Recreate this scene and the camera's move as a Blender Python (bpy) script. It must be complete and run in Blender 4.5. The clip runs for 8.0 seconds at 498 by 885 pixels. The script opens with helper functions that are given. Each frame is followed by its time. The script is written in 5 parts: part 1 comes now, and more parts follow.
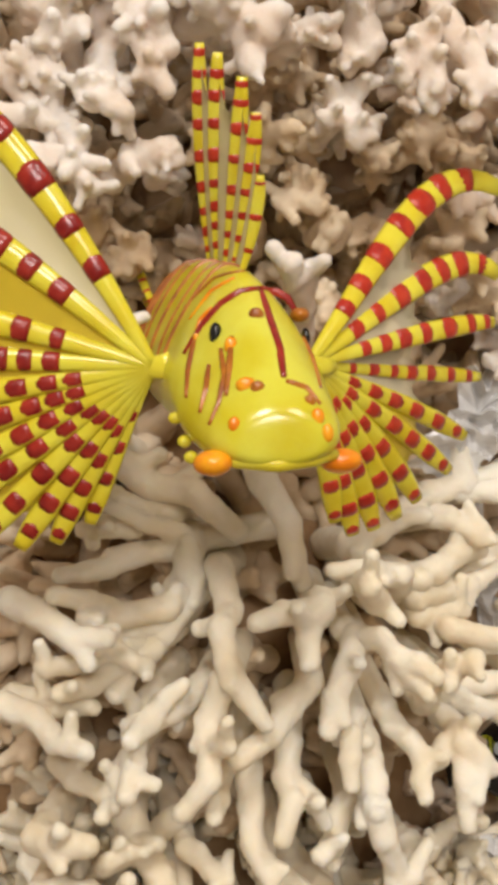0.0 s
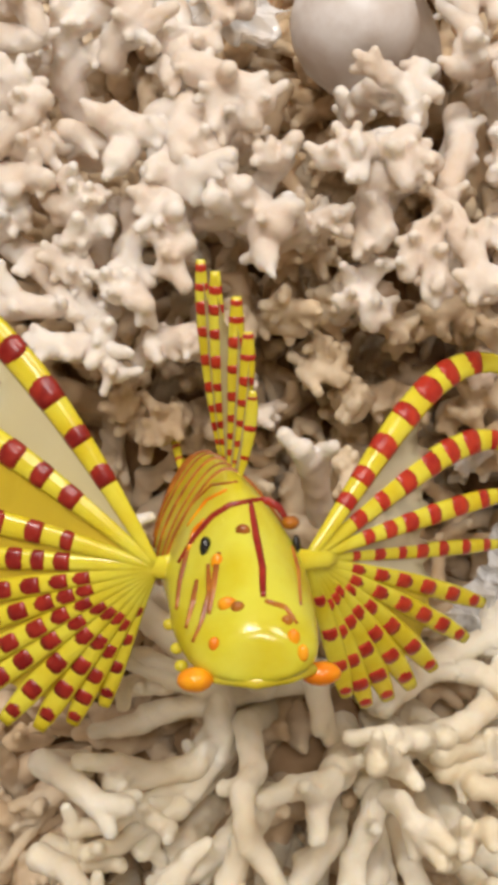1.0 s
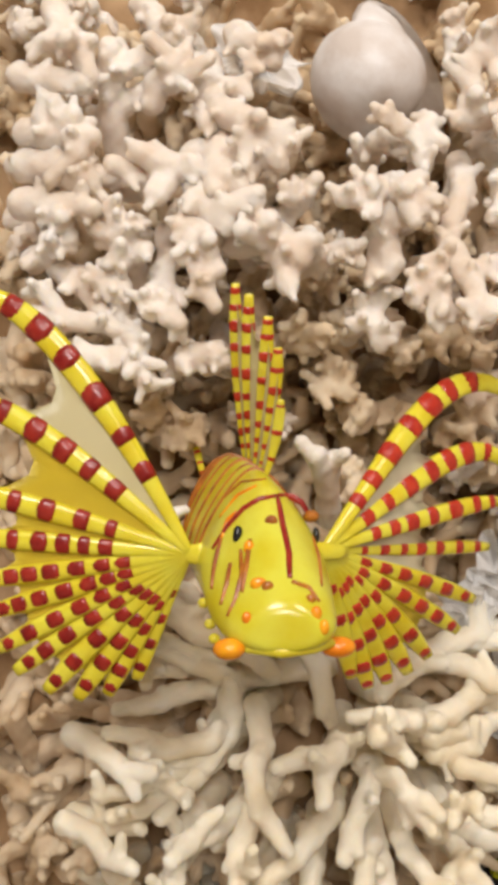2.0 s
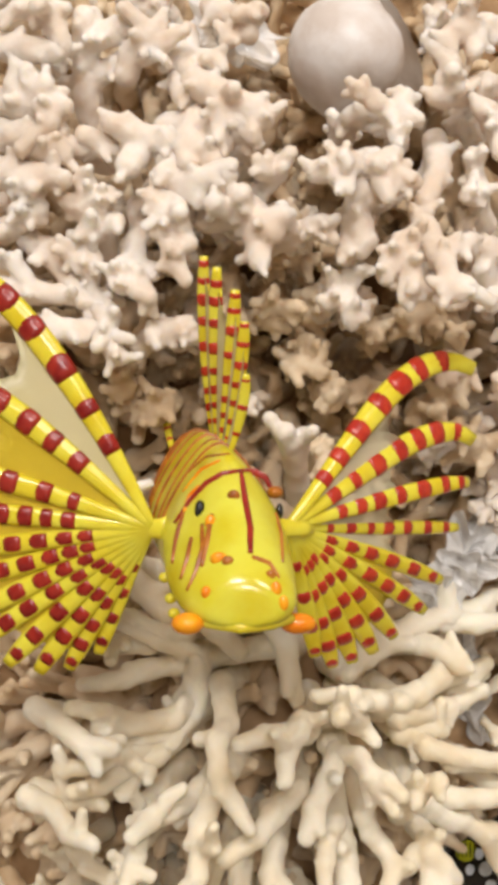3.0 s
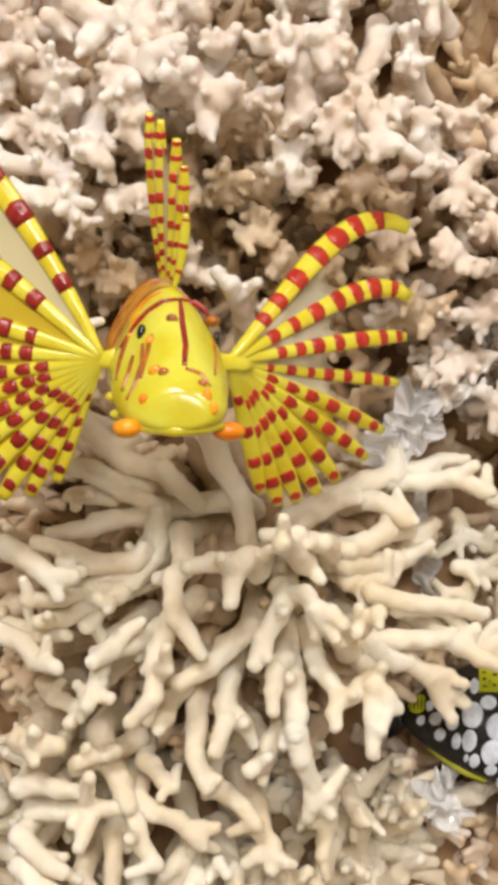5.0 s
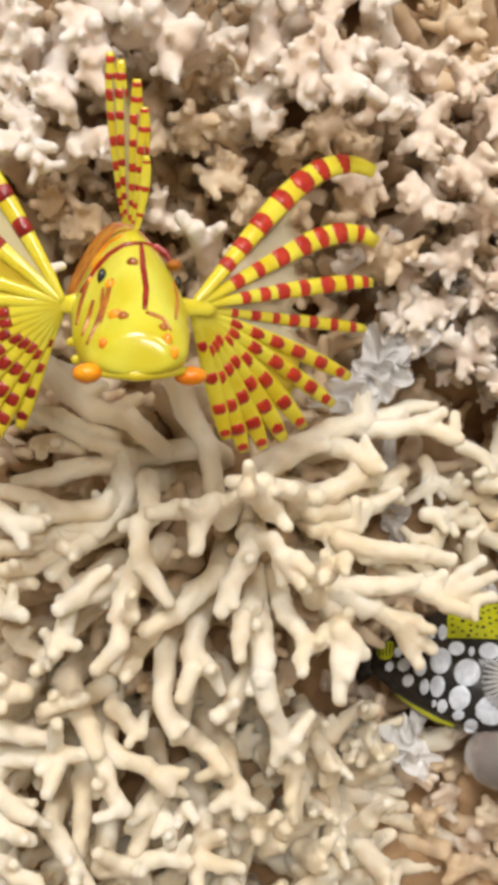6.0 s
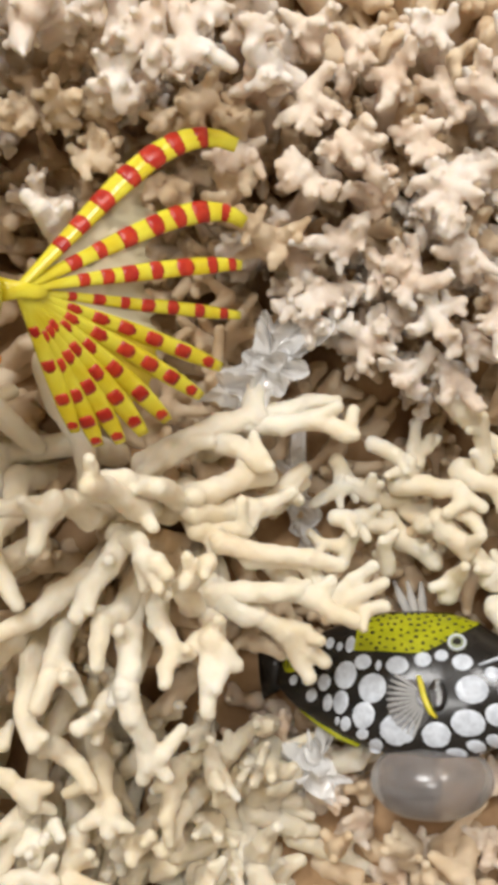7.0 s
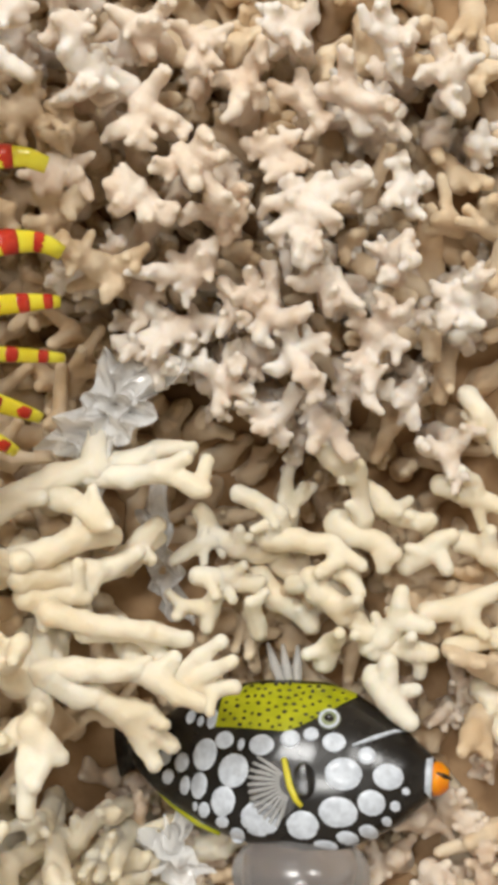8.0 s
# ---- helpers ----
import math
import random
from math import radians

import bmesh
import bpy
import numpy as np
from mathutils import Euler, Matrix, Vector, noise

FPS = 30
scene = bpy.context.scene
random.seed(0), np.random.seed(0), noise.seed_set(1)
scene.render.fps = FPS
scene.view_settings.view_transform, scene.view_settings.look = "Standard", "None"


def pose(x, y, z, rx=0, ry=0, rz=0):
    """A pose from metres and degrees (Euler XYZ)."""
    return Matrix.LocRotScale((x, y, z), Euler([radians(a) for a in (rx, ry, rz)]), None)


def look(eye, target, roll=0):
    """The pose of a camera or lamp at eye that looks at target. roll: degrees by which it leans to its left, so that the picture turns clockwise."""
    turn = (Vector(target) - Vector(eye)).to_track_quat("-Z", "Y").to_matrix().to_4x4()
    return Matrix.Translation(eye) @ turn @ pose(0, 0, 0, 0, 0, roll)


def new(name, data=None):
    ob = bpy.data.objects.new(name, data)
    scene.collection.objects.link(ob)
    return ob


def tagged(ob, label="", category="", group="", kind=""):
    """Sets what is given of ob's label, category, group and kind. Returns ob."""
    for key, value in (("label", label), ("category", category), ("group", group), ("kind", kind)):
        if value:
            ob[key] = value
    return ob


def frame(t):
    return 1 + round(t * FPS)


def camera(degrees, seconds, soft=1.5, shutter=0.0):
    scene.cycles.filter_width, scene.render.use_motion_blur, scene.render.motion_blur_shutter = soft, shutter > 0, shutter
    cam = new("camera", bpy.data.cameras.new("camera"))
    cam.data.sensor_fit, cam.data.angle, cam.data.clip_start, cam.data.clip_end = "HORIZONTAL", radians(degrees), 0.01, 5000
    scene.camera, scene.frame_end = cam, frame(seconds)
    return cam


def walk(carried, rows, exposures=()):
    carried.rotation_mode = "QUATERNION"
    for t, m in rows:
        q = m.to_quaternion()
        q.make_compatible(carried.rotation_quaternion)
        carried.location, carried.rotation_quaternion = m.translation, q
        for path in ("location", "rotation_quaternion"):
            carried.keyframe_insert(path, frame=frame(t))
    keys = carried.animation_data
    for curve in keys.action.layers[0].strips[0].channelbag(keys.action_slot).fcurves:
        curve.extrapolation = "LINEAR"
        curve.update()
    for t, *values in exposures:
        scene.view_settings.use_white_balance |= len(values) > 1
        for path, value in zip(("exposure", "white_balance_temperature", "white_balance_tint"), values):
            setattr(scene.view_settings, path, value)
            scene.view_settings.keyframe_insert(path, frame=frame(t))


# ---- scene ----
cam = camera(22.5, 8.0, soft=5.5)
PATH = [
    (0, (-0.0355, -0.3336, 0.5547), (-0.0045, 0.0283, 0.2891), 0.60),
    (0.5, (0.0063, -0.3022, 0.5745), (-0.0037, 0.0626, 0.3111), -2.97),
    (1, (0.0067, -0.3202, 0.6048), (-0.013, 0.048, 0.3468), -4.19),
    (2.3, (-0.0131, -0.3673, 0.6259), (-0.0181, 0.0073, 0.3766), -0.97),
    (2.5, (-0.0096, -0.3658, 0.623), (-0.0144, 0.0086, 0.3733), -0.76),
    (3, (-0.0016, -0.3631, 0.6209), (-0.0068, 0.0082, 0.3667), -0.47),
    (3.5, (0.0, -0.3686, 0.6181), (0.0, 0.0, 0.36), 0.00),
    (4, (0.0267, -0.399, 0.6077), (0.0074, -0.0266, 0.3559), -1.41),
    (4.5, (0.0286, -0.4253, 0.5983), (0.0103, -0.0516, 0.3482), -1.55),
    (6, (0.0359, -0.4253, 0.5886), (0.0263, -0.0627, 0.3224), -1.33),
    (6.5, (0.0701, -0.4135, 0.5817), (0.0478, -0.0534, 0.3127), -2.64),
    (7, (0.1299, -0.3982, 0.5587), (0.0791, -0.0346, 0.2986), -4.87),
    (7.5, (0.1478, -0.3693, 0.5467), (0.1034, -0.0052, 0.2861), -4.71),
    (8, (0.1843, -0.3278, 0.5418), (0.1298, 0.0308, 0.2755), -5.38),
]
EXPOSURES = [(0, -0.18, 6600, 13), (1, -0.2, 6600, 13), (2.5, -0.13, 6550, 13), (4.5, -0.02, 6500, 13), (6, 0.04, 6400, 12), (7, 0.02, 6300, 10), (8, -0.03, 6280, 8)]
walk(cam, [(t, look(eye, target, roll)) for t, eye, target, roll in PATH], EXPOSURES)

# ---- light ----
world = bpy.data.worlds.new("World")
scene.world = world
world.use_nodes = True
world.node_tree.nodes["Background"].inputs["Color"].default_value = (1.0, 0.95, 0.88, 1)
world.node_tree.nodes["Background"].inputs["Strength"].default_value = 0.3


def area(name, eye, target, size, watts, colour):
    data = bpy.data.lights.new(name, "AREA")
    data.shape, data.size, data.energy, data.color = "DISK", size, watts, colour
    ob = new(name, data)
    ob.matrix_world = look(eye, target)
    return ob


area("overhead_light", (-0.25, -0.55, 2.36), (0.05, 0.0, 0.3), 0.50, 26.5, (1.0, 0.96, 0.91))
area("overhead_light", (0.75, -0.45, 2.36), (0.1, 0.0, 0.3), 0.50, 17.5, (1.0, 0.96, 0.91))
# fill light added behind the camera to brighten the gaps between corals
area("overhead_light", (0.1, -1.55, 2.36), (0.05, 0.0, 0.3), 0.50, 26.5, (1.0, 0.96, 0.91))

# ---- materials ----


def material(name, colour, rough=0.5, metal=0.0):
    m = bpy.data.materials.new(name)
    m.use_nodes = True
    b = m.node_tree.nodes["Principled BSDF"]
    b.inputs["Base Color"].default_value = (*colour, 1)
    b.inputs["Roughness"].default_value = rough
    b.inputs["Metallic"].default_value = metal
    return m


def speckled(name, low, high, rough, scale, bump, detail=6.0, fine=900.0, glow=0.0):
    """Two scales of tone, and a fine relief."""
    m = material(name, high, rough)
    n, l = m.node_tree.nodes, m.node_tree.links
    b = n["Principled BSDF"]
    b.inputs["Subsurface Weight"].default_value, b.inputs["Subsurface Scale"].default_value = glow, 0.006
    b.inputs["Specular IOR Level"].default_value = 0.3
    b.inputs["Subsurface Radius"].default_value = (1.0, 0.85, 0.65)
    co = n.new("ShaderNodeTexCoord")
    big, small = n.new("ShaderNodeTexNoise"), n.new("ShaderNodeTexNoise")
    big.inputs["Scale"].default_value, big.inputs["Detail"].default_value = scale, detail
    small.inputs["Scale"].default_value, small.inputs["Detail"].default_value = fine, 3.0
    ramp = n.new("ShaderNodeValToRGB")
    ramp.color_ramp.elements[0].position, ramp.color_ramp.elements[1].position = 0.36, 0.62
    ramp.color_ramp.elements[0].color, ramp.color_ramp.elements[1].color = (*low, 1), (*high, 1)
    bp = n.new("ShaderNodeBump")
    bp.inputs["Strength"].default_value, bp.inputs["Distance"].default_value = bump, 0.0006
    for tex in (big, small):
        l.new(co.outputs["Object"], tex.inputs["Vector"])
    l.new(big.outputs["Fac"], ramp.inputs["Fac"])
    l.new(ramp.outputs["Color"], b.inputs["Base Color"])
    l.new(small.outputs["Fac"], bp.inputs["Height"])
    l.new(bp.outputs["Normal"], b.inputs["Normal"])
    return m


CORAL_CREAM = speckled("cream_coral", (0.81, 0.69, 0.49), (0.91, 0.84, 0.70), 0.7, 30, 0.4, glow=0.5)
CORAL_WHITE = speckled("white_coral", (0.73, 0.60, 0.48), (0.86, 0.79, 0.71), 0.65, 45, 0.4, glow=0.5)
# buff: coral tone browned to carry the warm shade of deep gaps
CORAL_SHADE_BUFF = speckled("shade_buff_coral", (0.64, 0.47, 0.29), (0.80, 0.66, 0.48), 0.7, 40, 0.5, glow=0.3)
CORAL_PINK = speckled("pinkish_coral", (0.70, 0.54, 0.40), (0.84, 0.73, 0.61), 0.7, 45, 0.45, glow=0.4)
# rock brown deepened with the warm shade between the corals
ROCK = speckled("reef_rock", (0.26, 0.15, 0.07), (0.52, 0.35, 0.20), 0.9, 30, 0.6, fine=400)
SHELL = speckled("white_shell", (0.66, 0.58, 0.52), (0.82, 0.78, 0.75), 0.4, 60, 0.5, fine=260)
PLASTER = speckled("plaster", (0.70, 0.66, 0.60), (0.76, 0.73, 0.68), 0.8, 2, 0.1, fine=60)
TIMBER = speckled("shelf_wood", (0.20, 0.13, 0.08), (0.32, 0.22, 0.14), 0.5, 6, 0.2, fine=90)

# ---- the sloping bank: u to the right, v up the slope, h out of it, in millimetres ----
BANK = pose(0, 0, 0.36, 55, 0, 0)


def at(u, v, h):
    return BANK @ Vector((u / 1000, v / 1000, h / 1000))


def mesh_object(name, verts, faces, mat, parent=None, smooth=True, label=""):
    me = bpy.data.meshes.new(name)
    if isinstance(faces, np.ndarray):
        me.vertices.add(len(verts))
        me.vertices.foreach_set("co", np.ascontiguousarray(verts, dtype=np.float32).ravel())
        me.loops.add(faces.size)
        me.loops.foreach_set("vertex_index", faces.ravel().astype(np.int32))
        me.polygons.add(len(faces))
        me.polygons.foreach_set("loop_start", np.arange(0, faces.size, 4, dtype=np.int32))
        me.update(calc_edges=True)
    else:
        me.from_pydata(verts, [], faces)
    me.materials.append(mat)
    if smooth:
        me.polygons.foreach_set("use_smooth", [True] * len(me.polygons))
    ob = new(name, me)
    if parent:
        ob.parent = parent
    if label:
        tagged(ob, label)
    return ob


def part(name, bm, mat, parent=None, label="", smooth=True):
    me = bpy.data.meshes.new(name)
    bm.to_mesh(me)
    bm.free()
    for m in (mat if isinstance(mat, (list, tuple)) else [mat]):
        me.materials.append(m)
    if smooth:
        me.polygons.foreach_set("use_smooth", [True] * len(me.polygons))
    ob = new(name, me)
    ob.parent = parent
    if label:
        tagged(ob, label)
    return ob


# Rounded limbs are grown as a smooth union of tapering rods and skinned on a grid.
def skin(rods, cell=1.1, blend=2.2, rough=0.5, seed=0.0):
    """rods: (a, b, ra, rb) in millimetres. Returns vertices and quads of their smooth union."""
    lo = np.min([np.minimum(np.subtract(a, max(ra, rb)), np.subtract(b, max(ra, rb))) for a, b, ra, rb in rods], 0) - 3 * cell
    hi = np.max([np.maximum(np.add(a, max(ra, rb)), np.add(b, max(ra, rb))) for a, b, ra, rb in rods], 0) + 3 * cell
    n = np.ceil((hi - lo) / cell).astype(int) + 1
    ax = [lo[i] + cell * np.arange(n[i]) for i in range(3)]
    gx, gy, gz = np.meshgrid(*ax, indexing="ij")
    total = np.full(gx.shape, 1e-9)
    reach = 1.6 * blend + 2 * cell
    for a, b, ra, rb in rods:
        a, b = np.array(a, float), np.array(b, float)
        i0 = np.maximum(((np.minimum(a, b) - max(ra, rb) - reach - lo) / cell).astype(int), 0)
        i1 = np.minimum(((np.maximum(a, b) + max(ra, rb) + reach - lo) / cell).astype(int) + 2, n)
        box = tuple(slice(p, q) for p, q in zip(i0, i1))
        x, y, z = gx[box] - a[0], gy[box] - a[1], gz[box] - a[2]
        d = b - a
        k = np.clip((x * d[0] + y * d[1] + z * d[2]) / max(d @ d, 1e-6), 0, 1)
        dist = np.sqrt((x - k * d[0]) ** 2 + (y - k * d[1]) ** 2 + (z - k * d[2]) ** 2) - (ra + (rb - ra) * k)
        total[box] += np.exp(-np.clip(dist, -20, 60) / (0.32 * blend))
    f = -0.32 * blend * np.log(total)
    s = seed * 1.7
    f = f + rough * (np.sin(gx * 0.55 + s) * np.sin(gy * 0.6 + 2 * s) * np.sin(gz * 0.5 + s)
                     + 0.3 * np.sin(gx * 2.3 + gz + s) * np.sin(gy * 2.5 + gx * 0.7) * np.sin(gz * 2.2 - s)
                     + 0.55 * np.sin(gx * 1.25 + gy * 0.4 + s) * np.sin(gy * 1.3 - gz * 0.5) * np.sin(gz * 1.2 + gx * 0.3 + s))
    f[0], f[-1], f[:, 0], f[:, -1], f[:, :, 0], f[:, :, -1] = 5, 5, 5, 5, 5, 5
    inside = f < 0
    cells = [inside[i:n[0] - 1 + i, j:n[1] - 1 + j, k:n[2] - 1 + k] for i in (0, 1) for j in (0, 1) for k in (0, 1)]
    used = np.logical_or.reduce(cells) & ~np.logical_and.reduce(cells)
    index = np.full(used.shape, -1)
    spots = np.argwhere(used)
    index[used] = np.arange(len(spots))
    place, count = np.zeros((len(spots), 3)), np.zeros(len(spots))
    corners = {o: f[tuple((spots + o).T)] for o in ((i, j, k) for i in (0, 1) for j in (0, 1) for k in (0, 1))}
    for o, fa in corners.items():
        for axis in range(3):
            if o[axis]:
                continue
            o2 = tuple(1 if i == axis else o[i] for i in range(3))
            fb = corners[o2]
            cross = (fa < 0) != (fb < 0)
            step = np.tile(np.array(o, float), (len(spots), 1))
            step[:, axis] = np.where(cross, fa / np.where(cross, fa - fb, 1), 0)
            place += step * cross[:, None]
            count += cross
    verts = lo + cell * (spots + place / count[:, None])
    faces = []
    for axis in range(3):
        i, j = [(1, 2), (2, 0), (0, 1)][axis]
        o2 = [0, 0, 0]
        o2[axis] = 1
        a = inside[:n[0] - o2[0], :n[1] - o2[1], :n[2] - o2[2]]
        b = inside[o2[0]:, o2[1]:, o2[2]:]
        for flip in (False, True):
            here = np.argwhere((a & ~b) if not flip else (~a & b))
            here = here[(here[:, i] > 0) & (here[:, j] > 0)]
            di, dj = np.eye(3, dtype=int)[i], np.eye(3, dtype=int)[j]
            quad = [here - di - dj, here - dj, here, here - di]
            if flip:
                quad = quad[::-1]
            faces.append(np.stack([index[tuple(c.T)] for c in quad], 1))
    return verts, np.concatenate(faces)


def lift(verts):
    m = np.array(BANK.to_3x3()) / 1000
    return verts @ m.T + np.array(BANK.translation)


def grown(name, rods, mat, parent, cell=1.1, blend=2.2, rough=0.5, label=""):
    verts, faces = skin(rods, cell, blend, rough, seed=random.random() * 9)
    return mesh_object(name, lift(verts), faces, mat, parent, label=label)


def colony(name, label, group="corals on the bank"):
    return tagged(new(name), label, "coral", group)


def wander(a, b, ra, rb, rng, steps=3, sway=0.10):
    """A slightly crooked limb from a to b, as rods."""
    a, b = np.array(a, float), np.array(b, float)
    size = np.linalg.norm(b - a)
    pts = [a + (b - a) * k / steps + (rng.normal(size=3) * sway * size / 2 if 0 < k < steps else 0) for k in range(steps + 1)]
    return [(pts[k], pts[k + 1], ra + (rb - ra) * k / steps, ra + (rb - ra) * (k + 1) / steps) for k in range(steps)]


def finger(parent, a, b, r=4.2, tips=(), mat=None, seed=0, knobs=0, cell=1.0, rough=0.42, base=None):
    """One coral limb from a to b with side tips, each (share of the way, end point)."""
    r *= 0.85
    rng = np.random.default_rng(seed + int(abs(a[0] * 7 + a[1] * 13 + b[0] * 3 + b[1] * 5)))
    rods = wander(a, b, r * 1.12, r * 0.8, rng)
    rods[-1] = (*rods[-1][:3], r * 0.78)
    for k, end in tips:
        i = min(int(k * 3), 2)
        root = np.array(rods[i][0]) + (np.array(rods[i][1]) - np.array(rods[i][0])) * (k * 3 - i)
        rods += wander(root, end, r * 0.92, r * 0.68, rng, 2, 0.08)
    trunk = len(rods)
    if knobs:
        for j in range(knobs + 3 * len(tips) + 4):
            p, q, ra, rb = rods[rng.integers(trunk)]
            p, q = np.array(p, float), np.array(q, float)
            way = (q - p) / max(np.linalg.norm(q - p), 1e-6)
            root = p + (q - p) * rng.uniform(0.2, 1)
            bud = way * 0.5 + rng.normal(size=3) * 0.7 + np.array([0, 0, 0.3])
            bud /= np.linalg.norm(bud)
            rods.append((root, root + bud * (ra * 0.8 + rng.uniform(3.2, 5.6)), 2.3, rng.uniform(1.5, 2.0)))
    for j in range(2):
        p, q, ra, rb = rods[rng.integers(trunk)]
        p, q = np.array(p, float), np.array(q, float)
        root = p + (q - p) * rng.uniform(0.3, 1)
        way = (q - p) / max(np.linalg.norm(q - p), 1e-6) * 0.6 + rng.normal(size=3) * 0.6
        way /= np.linalg.norm(way)
        rods.append((root, root + way * r * rng.uniform(1.7, 3.0), r * 0.72, r * rng.uniform(0.5, 0.66)))
    if base:
        a, way = np.array(a, float), np.subtract(base, a)
        way = way / np.linalg.norm(way) * 0.6 + np.array([0, 0, -0.8])
        rods.append((a, a + way * 30, r * 1.05, r * 1.3))
    return grown("branch", rods, mat or CORAL_CREAM, parent, cell, min(2.0, r * 0.5), rough)


def star(parent, c, tips, mat=None):
    """A lace coral head: arms spread from c to the tips (u, v), with short knobs along them."""
    rng = np.random.default_rng(int(abs(c[0] * 11 + c[1] * 17)))
    c = np.array(c, float)
    rods = wander(c - (rng.normal() * 6, rng.normal() * 6, 46), c, 4.6, 3.9, rng)
    for u, v in tips:
        end = np.array([u, v, c[2] + rng.uniform(-4, 8)])
        root = c + (0, 0, rng.uniform(-6, 0))
        way = (end - root) / np.linalg.norm(end - root)
        size = np.linalg.norm(end - root)
        arm = wander(root, end, 3.3, 2.3, rng, 2, 0.10)
        rods += arm
        for j in range(2 + int(size / 5)):
            k = rng.uniform(0.3, 1.0)
            foot_ = root + (end - root) * k
            bud = way * 0.7 + rng.normal(size=3) * 0.75 + np.array([0, 0, 0.3])
            bud /= np.linalg.norm(bud)
            rods.append((foot_, foot_ + bud * rng.uniform(4.0, 6.6), 2.1, rng.uniform(1.3, 1.8)))
    return grown("branch", rods, mat or CORAL_WHITE, parent, 0.85, 1.9, 0.4)


def bushy(parent, a, b, r=3.4, mat=None, seed=0, twigs=5, reach=11, cell=0.95, open_=0.9):
    """A stubby limb that ends in a fan of short twigs with knobby tips, as lace corals have."""
    rng = np.random.default_rng(seed + int(abs(a[0] * 11 + a[1] * 17 + b[0] * 5 + b[1] * 7)))
    a, b = np.array(a, float), np.array(b, float)
    rods = wander(a, b, r * 1.3, r * 1.05, rng)
    way = (b - a) / max(np.linalg.norm(b - a), 1e-6)
    for k in range(twigs):
        root = a + (b - a) * rng.uniform(0.45, 1.0)
        side = way + rng.normal(size=3) * open_ + np.array([0, 0, 0.25])
        side /= np.linalg.norm(side)
        end = root + side * reach * rng.uniform(0.6, 1.15)
        rods.append((root, end, r * 0.85, r * 0.7))
        for _ in range(5):
            bud = side * 0.7 + rng.normal(size=3) * 0.75
            bud /= np.linalg.norm(bud)
            foot_ = root + (end - root) * rng.uniform(0.45, 1.0)
            rods.append((foot_, foot_ + bud * r * rng.uniform(1.3, 2.1), r * 0.6, r * rng.uniform(0.38, 0.52)))
    return grown("branch", rods, mat or CORAL_WHITE, parent, cell, r * 0.42, 0.45)

# ---- the setting ----


def slab(name, lo, hi, mat, label):
    bm = bmesh.new()
    bmesh.ops.create_cube(bm, size=1)
    for v in bm.verts:
        v.co = Vector([lo[i] + (v.co[i] + 0.5) * (hi[i] - lo[i]) for i in range(3)])
    return tagged(part(name, bm, mat, None, smooth=False), label, kind="structure")


slab("floor", (-2.0, -2.2, -0.95), (2.0, 1.0, -0.9), TIMBER, "dark wooden floor of the room")
slab("shelf", (-1.2, -0.22, -0.04), (1.2, 0.8, 0.0), TIMBER, "dark wooden display shelf that carries the coral bank")
slab("wall_north", (-2.0, 0.95, -0.9), (2.0, 1.05, 2.4), PLASTER, "plain pale plaster wall behind the bank")
slab("wall_south", (-2.0, -2.3, -0.9), (2.0, -2.2, 2.4), PLASTER, "plain pale plaster wall of the room")
slab("wall_west", (-2.1, -2.2, -0.9), (-2.0, 0.95, 2.4), PLASTER, "plain pale plaster wall of the room")
slab("wall_east", (2.0, -2.2, -0.9), (2.1, 0.95, 2.4), PLASTER, "plain pale plaster wall of the room")
slab("ceiling", (-2.1, -2.3, 2.4), (2.1, 1.05, 2.5), PLASTER, "plain pale ceiling")


def core_depth(u, v):
    """How far the rock under the corals lies below the bank's face."""
    deep = -118 - 46 * math.exp(-((u - 150) / 70) ** 2 - ((v + 75) / 45) ** 2)
    deep -= 40 * math.exp(-((u - 150) / 66) ** 4 - ((v + 178) / 46) ** 4)
    deep += 34 * math.exp(-((u + 5) / 72) ** 2 - ((v + 120) / 62) ** 2)
    return deep + 9 * noise.noise((u / 26, v / 26, 1.0)) + 4 * noise.noise((u / 9, v / 9, 5.0))


def rock_core():
    """One lump of rock with an uneven face, standing on the shelf."""
    us, vs = np.linspace(-420, 480, 150), np.linspace(-290, 300, 100)
    verts, faces = [], []
    for v in vs:
        for u in us:
            p = at(u, v, core_depth(u, v))
            verts.append((p.x, p.y, max(p.z, 0.0)))
    n = len(us)
    for j in range(len(vs) - 1):
        for i in range(n - 1):
            faces.append((j * n + i, j * n + i + 1, (j + 1) * n + i + 1, (j + 1) * n + i))
    rim = [j * n for j in range(len(vs) - 1, -1, -1)] + list(range(1, n)) + [j * n + n - 1 for j in range(1, len(vs))] + [(len(vs) - 1) * n + i for i in range(n - 2, 0, -1)]
    foot = len(verts)
    for k in rim:
        x, y, z = verts[k]
        verts.append((x, max(y, 0.05) + 0.22, 0.0))
    for k in range(len(rim)):
        m = (k + 1) % len(rim)
        faces.append((rim[m], rim[k], foot + k, foot + m))
    faces.append(tuple(range(len(verts) - 1, foot - 1, -1)))
    return mesh_object("reef_rock", verts, faces, ROCK)


